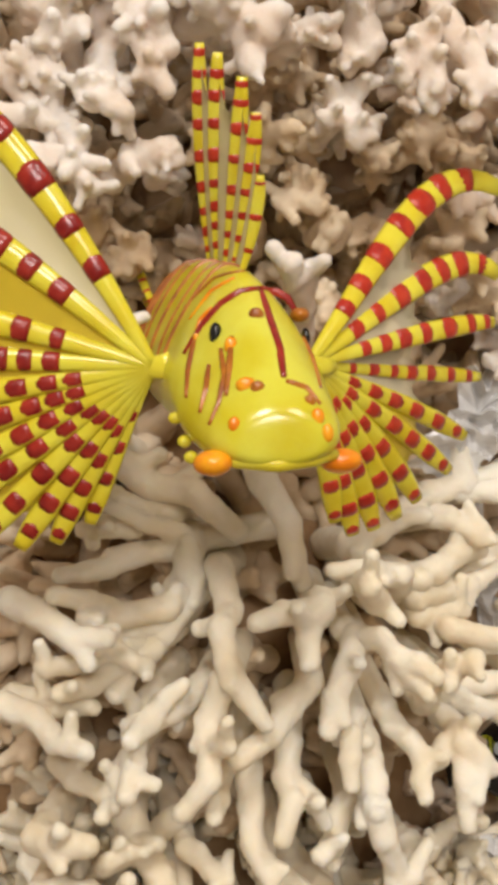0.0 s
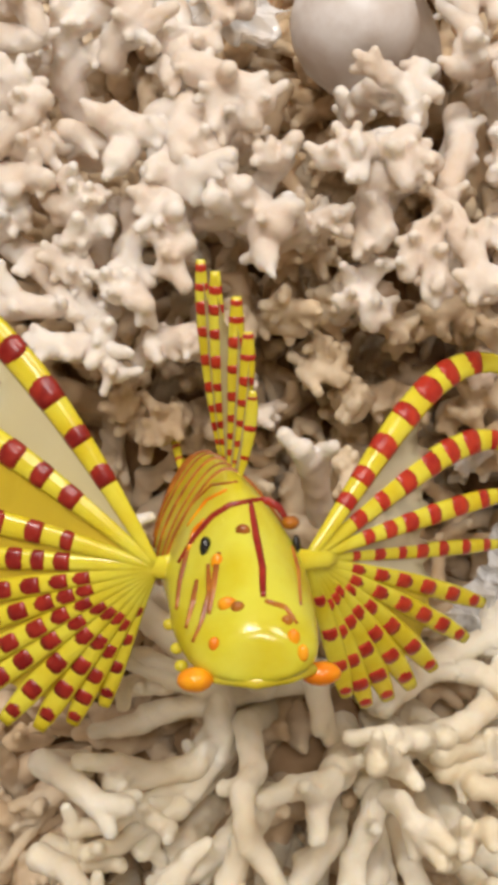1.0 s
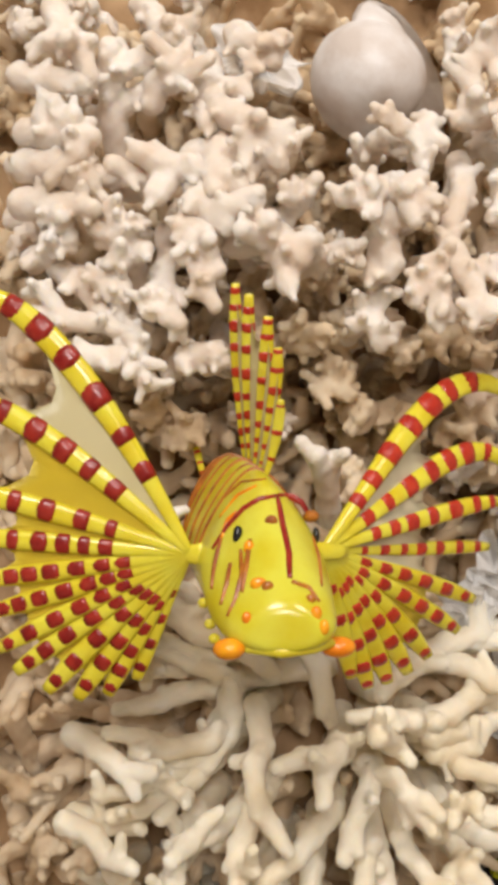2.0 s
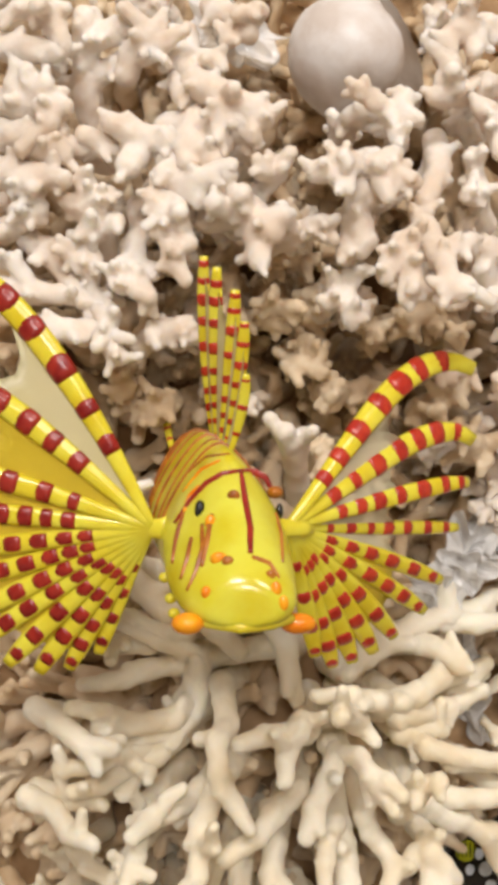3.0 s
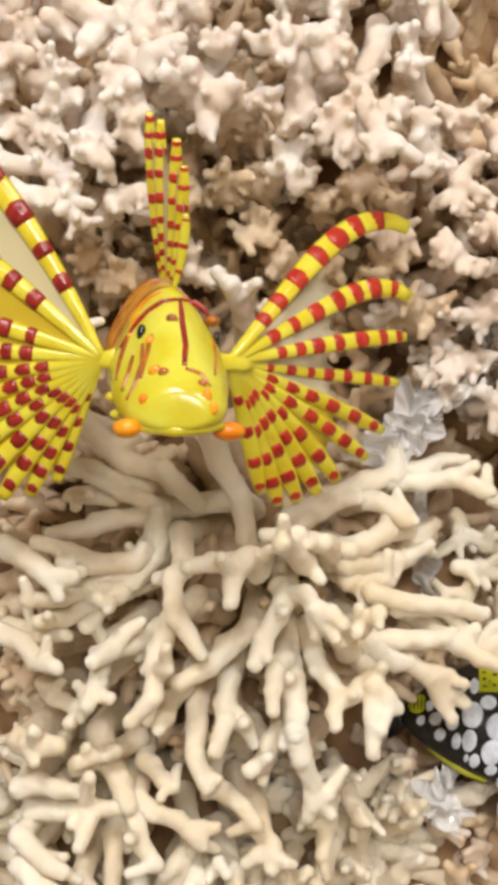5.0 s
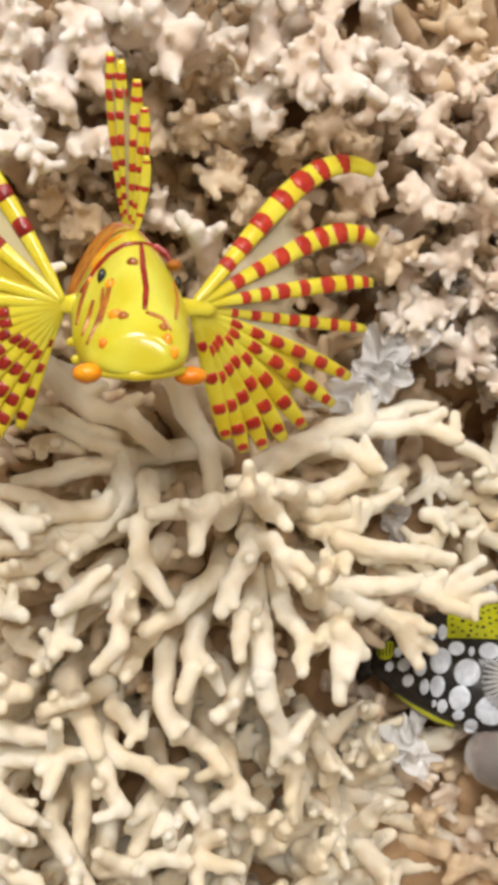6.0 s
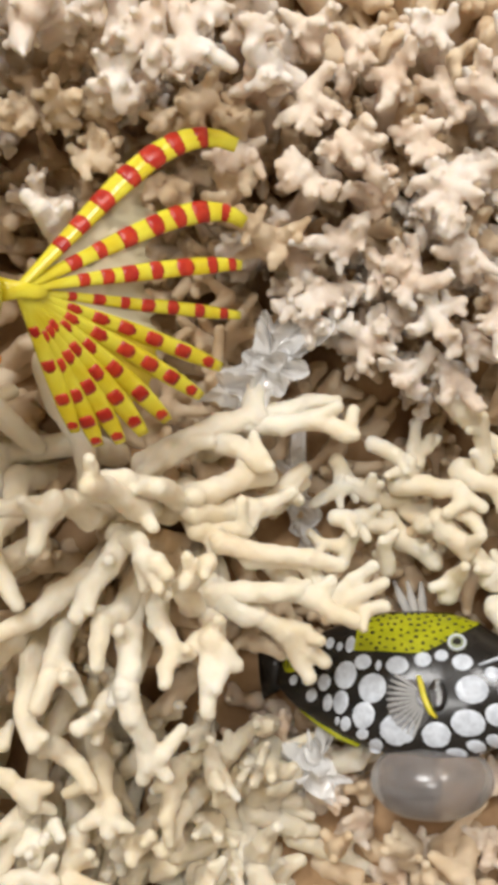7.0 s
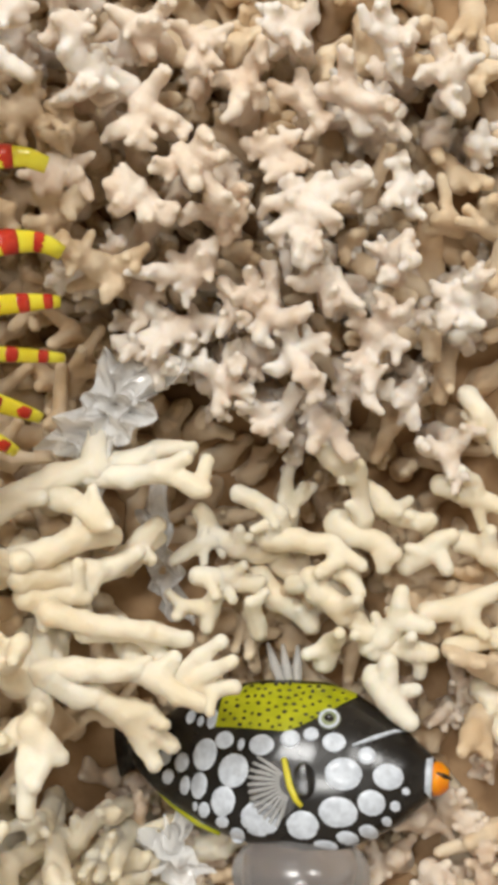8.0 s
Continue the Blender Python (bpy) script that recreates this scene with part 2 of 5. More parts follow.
def downlight(x, y):
    """A round recessed fitting, added out of view around an overhead light."""
    lamp = tagged(new("ceiling_lamp"), "large round recessed lamp fitting with a white rim, added out of view", "lamp", "ceiling lamps")
    bm = bmesh.new()
    rings = [[bm.verts.new((x + r * math.cos(a), y + r * math.sin(a), z)) for a in (2 * math.pi * k / 40 for k in range(40))] for r, z in ((0.255, 2.399), (0.275, 2.37), (0.285, 2.37), (0.29, 2.399))]
    for a, b in zip(rings, rings[1:]):
        for k in range(40):
            bm.faces.new((a[k], a[(k + 1) % 40], b[(k + 1) % 40], b[k]))
    part("rim", bm, PLASTER, lamp)


downlight(-0.25, -0.55)
downlight(0.75, -0.45)
# unseen fitting, added only to house the fill light
downlight(0.1, -1.55)
tagged(rock_core(), "rough reef rock heap under the corals on the shelf, browned for the shade in the gaps", "rock")

# ---- the corals ----

front = colony("finger_coral", "cream finger coral with long smooth branches spreading under the yellow fish")
FRONT_BASE = (22, -88, -100)
finger(front, (15, -99, -45), (9, -93, 8), 5.5, [(0.9, (-10, -93, 20)), (0.9, (6, -107, 14)), (1, (12, -89, 8))], base=FRONT_BASE)
finger(front, (34, -96, -50), (25, -85, 14), 5.5, base=FRONT_BASE)
finger(front, (46, -97, -60), (42, -87, -26), 5.5, [(0.8, (31, -83, -18))], base=FRONT_BASE)
finger(front, (-18, -84, -45), (-17, -116, -6), 5.4, [(0.9, (-7, -129, -6))], base=FRONT_BASE)
finger(front, (-19, -117, -12), (-34, -155, -2), 5, [(0.45, (-19, -134, 2))], base=FRONT_BASE)
finger(front, (27, -108, -32), (14, -134, -12), 5.2, base=FRONT_BASE)
finger(front, (11, -123, -35), (-16, -141, -8), 5.2, base=FRONT_BASE)
finger(front, (24, -106, -38), (38, -113, -18), 5, [(1, (49, -118, -8)), (1, (47, -126, -14))], base=FRONT_BASE)
finger(front, (52, -134, -45), (63, -114, -14), 5.4, [(0.6, (54, -122, -14))], base=FRONT_BASE)
finger(front, (63, -110, -48), (110, -119, -52), 4.6, base=FRONT_BASE)
finger(front, (74, -117, -54), (127, -135, -50), 4.3, [(0.65, (127, -125, -46)), (0.6, (123, -119, -50))], base=FRONT_BASE)
finger(front, (60, -131, -48), (94, -129, -48), 5.2, base=FRONT_BASE)
finger(front, (93, -129, -50), (118, -141, -50), 4.7, base=FRONT_BASE)
finger(front, (64, -133, -48), (87, -146, -56), 5.2, [(1, (103, -159, -62)), (1, (97, -165, -60)), (0.9, (98, -149, -60))], base=FRONT_BASE)
finger(front, (60, -136, -58), (62, -145, -28), 5.6, [(1, (71, -155, -30)), (0.9, (61, -172, -24)), (0.8, (52, -150, -30))], base=FRONT_BASE)
finger(front, (38, -136, -45), (48, -150, -28), 4.8, [(1, (46, -160, -18)), (1, (54, -150, -28))], base=FRONT_BASE)
finger(front, (27, -139, -45), (30, -164, -20), 6, base=FRONT_BASE)
finger(front, (30, -163, -22), (38, -190, -30), 5.2, [(1, (43, -190, -30)), (0.9, (35, -199, -30))], base=FRONT_BASE)
finger(front, (26, -134, -42), (22, -138, -18), 5, [(1, (21, -153, -14))], base=FRONT_BASE)
finger(front, (5, -70, -55), (-54, -79, -45), 5.6, [(0.5, (-60, -56, -30)), (0.85, (-64, -83, -40))], base=FRONT_BASE)
finger(front, (-61, -36, -45), (-11, -72, -48), 6, base=FRONT_BASE)
finger(front, (-6, -39, -45), (9, -82, -52), 6.2, base=FRONT_BASE)
finger(front, (-33, -65, -48), (-62, -55, -30), 4.6, base=FRONT_BASE)
finger(front, (-47, -69, -48), (-63, -68, -35), 4.6, base=FRONT_BASE)
finger(front, (-27, -74, -52), (-29, -95, -40), 6.2, base=FRONT_BASE)
finger(front, (-29, -94, -42), (-54, -120, -18), 5, [(0.5, (-50, -105, -22))], base=FRONT_BASE)
finger(front, (-28, -89, -48), (-62, -94, -10), 5.2, [(0.6, (-71, -85, -4))], base=FRONT_BASE)
finger(front, (-42, -108, -28), (-71, -117, -8), 4.6, base=FRONT_BASE)
finger(front, (-38, -102, -34), (-75, -108, -6), 4.6, [(0.5, (-43, -111, -12))], base=FRONT_BASE)
finger(front, (-25, -123, -38), (-49, -132, -5), 5, [(0.7, (-32, -119, -20))], base=FRONT_BASE)
finger(front, (-45, -127, -32), (-51, -149, -3), 4.9, base=FRONT_BASE)
finger(front, (-51, -146, -34), (-59, -157, -10), 4.3, base=FRONT_BASE)
finger(front, (3, -143, -34), (-2, -169, -14), 5, [(0.3, (10, -160, -20))], base=FRONT_BASE)
finger(front, (-11, -152, -40), (-6, -185, -22), 5.2, base=FRONT_BASE)
finger(front, (-16, -147, -36), (-24, -159, -10), 4.6, base=FRONT_BASE)
finger(front, (24, -167, -45), (11, -179, -24), 5, base=FRONT_BASE)
finger(front, (-7, -189, -45), (14, -203, -32), 4.8, base=FRONT_BASE)
finger(front, (31, -80, -60), (76, -60, -70), 6.6, [(0.95, (74, -49, -72))], base=FRONT_BASE)
finger(front, (75, -59, -72), (107, -54, -85), 4.5, base=FRONT_BASE)
finger(front, (72, -63, -70), (110, -66, -66), 4.9, [(0.95, (115, -68, -64))], base=FRONT_BASE)
finger(front, (61, -71, -65), (78, -80, -60), 5, [(0.9, (78, -76, -60))], base=FRONT_BASE)
finger(front, (39, -98, -65), (53, -92, -48), 6.6, base=FRONT_BASE)
finger(front, (51, -92, -52), (80, -85, -72), 5.8, [(0.7, (71, -81, -66))], base=FRONT_BASE)
finger(front, (52, -98, -52), (81, -97, -76), 5.8, [(0.6, (73, -104, -66))], base=FRONT_BASE)
finger(front, (53, -105, -54), (71, -106, -64), 5, base=FRONT_BASE)
finger(front, (80, -97, -92), (93, -83, -88), 5.5, base=FRONT_BASE)

lower_left = colony("finger_coral", "cream finger coral with tapering branches pointing outwards")
LOWER_LEFT_BASE = (-45, -165, -110)
finger(lower_left, (-91, -124, -28), (-63, -134, -3), 5, base=LOWER_LEFT_BASE)
finger(lower_left, (-88, -122, -34), (-61, -123, -15), 4.3, base=LOWER_LEFT_BASE)
finger(lower_left, (-85, -88, -14), (-55, -98, 4), 5.2, base=LOWER_LEFT_BASE)
finger(lower_left, (-37, -172, -50), (-59, -176, -22), 5, [(0.5, (-42, -171, -22))], base=LOWER_LEFT_BASE)
finger(lower_left, (-52, -167, -40), (-38, -193, -24), 6.2, base=LOWER_LEFT_BASE)
finger(lower_left, (-40, -190, -28), (-26, -216, -20), 4.9, base=LOWER_LEFT_BASE)
finger(lower_left, (-35, -192, -30), (-11, -207, -30), 4.7, [(0.95, (-8, -211, -30)), (0.9, (-3, -204, -32))], base=LOWER_LEFT_BASE)
finger(lower_left, (-79, -198, -34), (-43, -194, -24), 5, [(0.6, (-52, -179, -14)), (0.7, (-56, -207, -14))], base=LOWER_LEFT_BASE)
finger(lower_left, (-82, -186, -24), (-58, -187, -22), 4.7, base=LOWER_LEFT_BASE)
finger(lower_left, (-81, -167, -24), (-64, -166, -10), 6, base=LOWER_LEFT_BASE)
finger(lower_left, (-75, -147, -40), (-56, -156, -14), 4.2, base=LOWER_LEFT_BASE)
finger(lower_left, (-59, -226, -34), (-41, -250, -24), 5, base=LOWER_LEFT_BASE)
finger(lower_left, (-82, -206, -24), (-63, -217, -15), 4.8, base=LOWER_LEFT_BASE)
finger(lower_left, (-82, -218, -24), (-63, -226, -14), 4.6, base=LOWER_LEFT_BASE)
finger(lower_left, (-82, -239, -24), (-62, -243, -16), 5, base=LOWER_LEFT_BASE)
finger(lower_left, (-44, -204, -48), (-47, -238, -34), 5, base=LOWER_LEFT_BASE)
finger(lower_left, (-14, -214, -48), (-24, -238, -36), 4.8, [(0.2, (-24, -223, -28))], base=LOWER_LEFT_BASE)
finger(lower_left, (-14, -216, -48), (-9, -234, -34), 4.6, base=LOWER_LEFT_BASE)
finger(lower_left, (-9, -235, -54), (-2, -220, -38), 4.3, base=LOWER_LEFT_BASE)
finger(lower_left, (-33, -179, -40), (-20, -187, -30), 4.3, base=LOWER_LEFT_BASE)
finger(lower_left, (14, -200, -50), (20, -222, -36), 5, [(0.7, (9, -221, -40))], base=LOWER_LEFT_BASE)
finger(lower_left, (-38, -246, -40), (-2, -242, -34), 5, [(0.2, (-38, -236, -28))], base=LOWER_LEFT_BASE)
finger(lower_left, (4, -229, -50), (2, -253, -36), 4.8, [(0.6, (20, -244, -34)), (0.4, (12, -231, -36))], base=LOWER_LEFT_BASE)
finger(lower_left, (-24, -270, -55), (-22, -244, -30), 5, base=LOWER_LEFT_BASE)
finger(lower_left, (-55, -275, -50), (-64, -256, -26), 5, base=LOWER_LEFT_BASE)
finger(lower_left, (-5, -289, -60), (-10, -264, -34), 5, [(0.6, (4, -268, -34))], base=LOWER_LEFT_BASE)
finger(lower_left, (-42, -292, -60), (-45, -268, -34), 5, [(0.6, (-31, -271, -34))], base=LOWER_LEFT_BASE)

lower_mid = colony("finger_coral", "cream finger coral with short forked branches")
LOWER_MID_BASE = (75, -215, -150)
finger(lower_mid, (43, -203, -60), (41, -219, -44), 4.6, base=LOWER_MID_BASE)
finger(lower_mid, (45, -220, -60), (39, -233, -48), 4.6, base=LOWER_MID_BASE)
finger(lower_mid, (20, -236, -56), (35, -226, -44), 4.4, [(0.4, (27, -236, -44))], base=LOWER_MID_BASE)
finger(lower_mid, (54, -212, -96), (74, -189, -84), 4.6, base=LOWER_MID_BASE)
finger(lower_mid, (56, -221, -100), (88, -229, -108), 5, [(0.5, (77, -204, -96))], base=LOWER_MID_BASE)
finger(lower_mid, (78, -236, -112), (106, -230, -122), 5, [(0.2, (88, -205, -108))], base=LOWER_MID_BASE)
finger(lower_mid, (68, -233, -104), (87, -242, -110), 6.6, base=LOWER_MID_BASE)
finger(lower_mid, (51, -213, -100), (52, -244, -98), 5, base=LOWER_MID_BASE)
finger(lower_mid, (38, -246, -86), (67, -242, -100), 5, base=LOWER_MID_BASE)
finger(lower_mid, (64, -233, -104), (67, -248, -102), 6, base=LOWER_MID_BASE)
finger(lower_mid, (86, -247, -114), (120, -262, -118), 4.7, [(0.5, (112, -245, -115))], base=LOWER_MID_BASE)
finger(lower_mid, (72, -273, -112), (89, -256, -110), 5, [(0.3, (68, -262, -102))], base=LOWER_MID_BASE)
finger(lower_mid, (48, -256, -92), (53, -275, -88), 5, [(0.3, (58, -254, -88))], base=LOWER_MID_BASE)
finger(lower_mid, (75, -272, -114), (111, -274, -118), 4.7, base=LOWER_MID_BASE)
finger(lower_mid, (62, -281, -110), (80, -281, -108), 4.7, base=LOWER_MID_BASE)
finger(lower_mid, (32, -296, -100), (37, -269, -80), 4.8, [(0.6, (25, -271, -78))], base=LOWER_MID_BASE)
finger(lower_mid, (92, -309, -120), (96, -290, -112), 4.8, [(0.6, (83, -292, -110))], base=LOWER_MID_BASE)

antler = colony("antler_coral", "cream antler coral with smooth linked branches in a hollow")
finger(antler, (122, -72, -104), (137, -80, -106), 4.0, rough=0.3)
finger(antler, (137, -80, -106), (134, -90, -106), 4.5, rough=0.3)
finger(antler, (133, -90, -108), (160, -91, -106), 5.2, [(0.95, (160, -98, -104))], rough=0.3)
finger(antler, (159, -84, -108), (181, -95, -104), 5.2, [(0.8, (177, -100, -104)), (0.1, (160, -81, -106))], rough=0.3)
finger(antler, (168, -89, -110), (168, -61, -96), 4.3, rough=0.3)
finger(antler, (167, -64, -100), (156, -54, -92), 5.2, [(0.9, (163, -55, -92))], rough=0.3)
finger(antler, (171, -71, -106), (182, -79, -104), 4.6, rough=0.3)
finger(antler, (181, -80, -108), (195, -82, -104), 4.3, rough=0.3)
finger(antler, (106, -80, -112), (111, -90, -114), 4.0, rough=0.3)
finger(antler, (110, -89, -114), (137, -96, -118), 4.6, rough=0.3)
finger(antler, (111, -91, -112), (96, -98, -104), 3.6, rough=0.3)
finger(antler, (106, -104, -104), (119, -105, -106), 4.3, rough=0.3)
finger(antler, (116, -104, -106), (129, -107, -112), 4.5, rough=0.3)
finger(antler, (115, -107, -106), (109, -124, -104), 4.3, [(0.7, (100, -116, -102))], rough=0.3)
finger(antler, (128, -106, -118), (149, -125, -116), 5.5, rough=0.3)
finger(antler, (128, -127, -114), (126, -114, -104), 4.1, rough=0.3)
finger(antler, (143, -107, -106), (151, -104, -102), 4.3, rough=0.3)
finger(antler, (150, -105, -104), (162, -119, -104), 5.7, rough=0.3)
finger(antler, (163, -119, -108), (174, -128, -106), 4.5, rough=0.3)
finger(antler, (172, -131, -108), (183, -119, -104), 5.2, [(1, (184, -109, -102)), (1, (194, -122, -102))], rough=0.3)
finger(antler, (174, -132, -108), (195, -133, -106), 5.2, rough=0.3)
finger(antler, (154, -138, -112), (159, -128, -104), 5.2, rough=0.3)
finger(antler, (161, -94, -114), (168, -110, -104), 4.3, rough=0.3)
finger(antler, (174, -142, -102), (187, -157, -96), 5.7, [(0.3, (179, -135, -98))], rough=0.3)
finger(antler, (137, -101, -120), (166, -118, -120), 5.2, rough=0.3)
finger(antler, (140, -89, -118), (141, -63, -108), 3.8, [(0.5, (150, -70, -112))], rough=0.3)
finger(antler, (199, -69, -108), (224, -78, -104), 4.6, [(0.5, (211, -67, -102))], rough=0.3)
finger(antler, (207, -91, -110), (224, -99, -104), 4.8, [(0.5, (217, -86, -102))], rough=0.3)
finger(antler, (194, -118, -108), (221, -108, -104), 4.8, [(0.6, (209, -122, -102))], rough=0.3)
finger(antler, (203, -131, -106), (224, -124, -102), 4.6, [], rough=0.3)
finger(antler, (209, -35, -104), (221, -56, -100), 4.4, [(0.5, (207, -50, -100))], rough=0.3)
finger(antler, (214, -147, -110), (222, -165, -104), 4.8, [(0.5, (211, -161, -104))], rough=0.3)
finger(antler, (186, -100, -112), (203, -88, -106), 4.6, [(0.6, (201, -101, -106))], rough=0.3)

right_knobby = colony("lace_coral", "pale lace coral with many short knobbed twigs")
star(right_knobby, (106, -10, -70), [(87, -5), (96, -3), (84, -16), (98, -19), (117, -8), (109, -16)])
star(right_knobby, (95, -11, -72), [(85, -8), (89, -18), (102, -25), (97, -31)])
star(right_knobby, (121, -29, -76), [(112, -23), (128, -23), (118, -40), (130, -34), (126, -16)])
star(right_knobby, (112, 8, -58), [(95, 8), (105, 14), (121, 18), (110, 3), (118, 10)])
star(right_knobby, (75, 10, -60), [(62, 6), (69, 11), (82, 7), (88, 19), (73, 4)])
star(right_knobby, (138, -45, -82), [(130, -38), (135, -47), (147, -34), (141, -52)])
star(right_knobby, (126, -1, -70), [(122, 5), (130, -8), (122, -10), (133, 2)])
star(right_knobby, (132, -20, -80), [(128, -29), (139, -16), (130, -14)])

right_upper = colony("lace_coral", "pale pinkish lace coral with short knobbed twigs")
star(right_upper, (115, 42, -36), [(127, 43), (121, 50), (112, 47), (105, 41), (126, 29), (118, 33)], CORAL_PINK)
star(right_upper, (97, 33, -40), [(88, 36), (91, 27), (101, 25), (94, 38), (107, 24)], CORAL_PINK)
star(right_upper, (99, 61, -38), [(93, 68), (107, 71), (91, 52), (110, 56), (99, 49)], CORAL_PINK)
star(right_upper, (131, 73, -56), [(125, 74), (137, 67), (129, 61), (138, 81)], CORAL_PINK)
star(right_upper, (79, 71, -34), [(74, 64), (86, 63), (78, 76), (88, 77)], CORAL_PINK)
star(right_upper, (76, 86, -30), [(70, 81), (83, 86), (74, 91), (80, 79)], CORAL_PINK)
star(right_upper, (97, 88, -40), [(91, 91), (104, 87), (102, 79), (108, 93)], CORAL_PINK)
star(right_upper, (117, 84, -50), [(111, 90), (124, 87), (115, 75), (121, 77)], CORAL_PINK)
star(right_upper, (70, 43, -36), [(65, 38), (77, 44), (71, 34), (79, 36)], CORAL_PINK)
star(right_upper, (91, 4, -70), [(89, 14), (98, 1), (93, -8)], CORAL_PINK)
star(right_upper, (123, 27, -56), [(114, 28), (131, 26), (125, 18), (129, 36)], CORAL_PINK)
star(right_upper, (140, 51, -62), [(131, 52), (148, 54), (142, 41), (150, 45)], CORAL_PINK)
star(right_upper, (153, 66, -66), [(144, 70), (157, 57), (150, 76)], CORAL_PINK)

far_right = colony("lace_coral", "white lace coral with clustered knobbed twigs")
star(far_right, (152, 29, -50), [(145, 37), (158, 38), (173, 37), (140, 30), (143, 20), (162, 23), (156, 11), (150, 10)])
star(far_right, (167, 67, -55), [(157, 69), (167, 78), (182, 61), (171, 55), (186, 52)])
star(far_right, (139, -7, -62), [(132, 8), (139, 8), (135, -15), (150, -8), (129, 1)])
star(far_right, (147, -20, -66), [(158, -15), (152, -29), (141, -26), (156, -35), (145, -11)])
star(far_right, (175, -13, -70), [(169, -9), (180, -3), (186, -6), (173, -23), (184, -18), (173, -37), (169, -26)])
star(far_right, (156, -45, -85), [(150, -38), (161, -47), (165, -57), (152, -54)])
star(far_right, (160, 5, -60), [(152, 9), (167, -2), (160, -4), (156, 15), (150, 3)])
star(far_right, (183, 13, -60), [(177, 15), (189, 10), (181, 5), (187, 19)])
star(far_right, (182, 87, -60), [(173, 90), (189, 87), (182, 77), (178, 96)])
star(far_right, (149, 92, -58), [(140, 95), (155, 94), (150, 84), (142, 87)])
star(far_right, (186, 37, -64), [(179, 30), (194, 38), (188, 28), (184, 45)])
star(far_right, (165, -29, -86), [(161, -23), (172, -34), (163, -38)])
star(far_right, (185, -36, -86), [(178, -34), (191, -30), (189, -46)])
star(far_right, (201, 75, -64), [(192, 76), (207, 79), (203, 63), (197, 86)])
star(far_right, (206, 0, -76), [(197, 2), (212, 6), (208, -9), (199, -11)])
star(far_right, (201, -57, -96), [(192, -54), (208, -48), (205, -66)])

upper_right = colony("lace_coral", "white lace coral with thick stems and knobbed tips")
finger(upper_right, (66, 129, -45), (54, 86, 6), 5.6, mat=CORAL_WHITE, knobs=2, cell=0.9)
finger(upper_right, (55, 86, 6), (63, 61, 20), 5, [(0.5, (71, 81, 8)), (0.9, (68, 64, 18)), (0.9, (59, 59, 18))], mat=CORAL_WHITE, knobs=2, cell=0.9)
finger(upper_right, (54, 85, 6), (41, 67, 12), 4.4, [(0.4, (51, 62, 14)), (0.5, (44, 78, 10)), (0.4, (47, 60, 14))], mat=CORAL_WHITE, knobs=2, cell=0.9)
finger(upper_right, (36, 112, -8), (29, 80, -15), 6.2, [(0.6, (37, 84, -10))], mat=CORAL_WHITE, knobs=2, cell=0.9)
finger(upper_right, (38, 113, -8), (17, 106, 2), 5, [(0.6, (28, 100, 2)), (0.3, (25, 111, 0))], mat=CORAL_WHITE, knobs=2, cell=0.9)
finger(upper_right, (34, 111, -6), (52, 103, 2), 5, [(0.3, (43, 97, 2)), (0.2, (46, 114, 0))], mat=CORAL_WHITE, knobs=2, cell=0.9)
finger(upper_right, (28, 128, -45), (31, 133, -22), 5, mat=CORAL_WHITE, knobs=2, cell=0.9)
finger(upper_right, (31, 132, -20), (47, 126, -15), 4, mat=CORAL_WHITE, knobs=2, cell=0.9)
finger(upper_right, (50, 126, -38), (46, 130, -8), 5, [(0.9, (32, 137, 0)), (0.9, (54, 127, -4)), (0.7, (47, 120, -4)), (1, (50, 136, -6))], mat=CORAL_WHITE, knobs=2, cell=0.9)
finger(upper_right, (84, 94, -34), (75, 116, -12), 4.4, [(0.5, (72, 99, -8)), (0.5, (79, 102, -10))], mat=CORAL_WHITE, knobs=2, cell=0.9)
finger(upper_right, (20, 61, -54), (29, 67, -22), 4.6, [(0.9, (35, 75, -18)), (0.9, (24, 72, -18)), (0.9, (22, 62, -18)), (0.9, (37, 59, -20)), (1, (31, 56, -18))], mat=CORAL_WHITE, knobs=2, cell=0.9)
finger(upper_right, (-1, 85, -32), (20, 91, -10), 4.6, [(0.5, (5, 95, -4)), (0.8, (24, 85, -12))], mat=CORAL_WHITE, knobs=2, cell=0.9)
finger(upper_right, (-7, 102, -28), (8, 115, -5), 4.6, [(0.6, (-1, 109, -6))], mat=CORAL_WHITE, knobs=2, cell=0.9)
finger(upper_right, (89, 148, -40), (67, 144, -20), 6, [(0.7, (62, 139, -18)), (0.8, (68, 152, -18))], mat=CORAL_WHITE, knobs=2, cell=0.9)
finger(upper_right, (94, 170, -40), (71, 165, -20), 6, [(0.6, (77, 156, -18)), (0.9, (65, 159, -20)), (0.9, (75, 174, -20))], mat=CORAL_WHITE, knobs=2, cell=0.9)
finger(upper_right, (94, 126, -40), (80, 136, -22), 6, [(0.6, (85, 129, -18))], mat=CORAL_WHITE, knobs=2, cell=0.9)
finger(upper_right, (94, 68, -40), (79, 74, -18), 5, [(0.6, (83, 61, -18)), (0.9, (81, 84, -16))], mat=CORAL_WHITE, knobs=2, cell=0.9)

upper_left = colony("lace_coral", "white lace coral with stubby knobbed branches")
finger(upper_left, (-32, 170, -40), (-32, 138, -12), 5.5, mat=CORAL_WHITE, knobs=3, cell=0.9)
finger(upper_left, (-27, 143, -14), (-3, 131, -2), 6.2, [(0.5, (-5, 120, -2)), (0.5, (-18, 119, -4)), (0.8, (-1, 126, -2))], mat=CORAL_WHITE, knobs=3, cell=0.9)
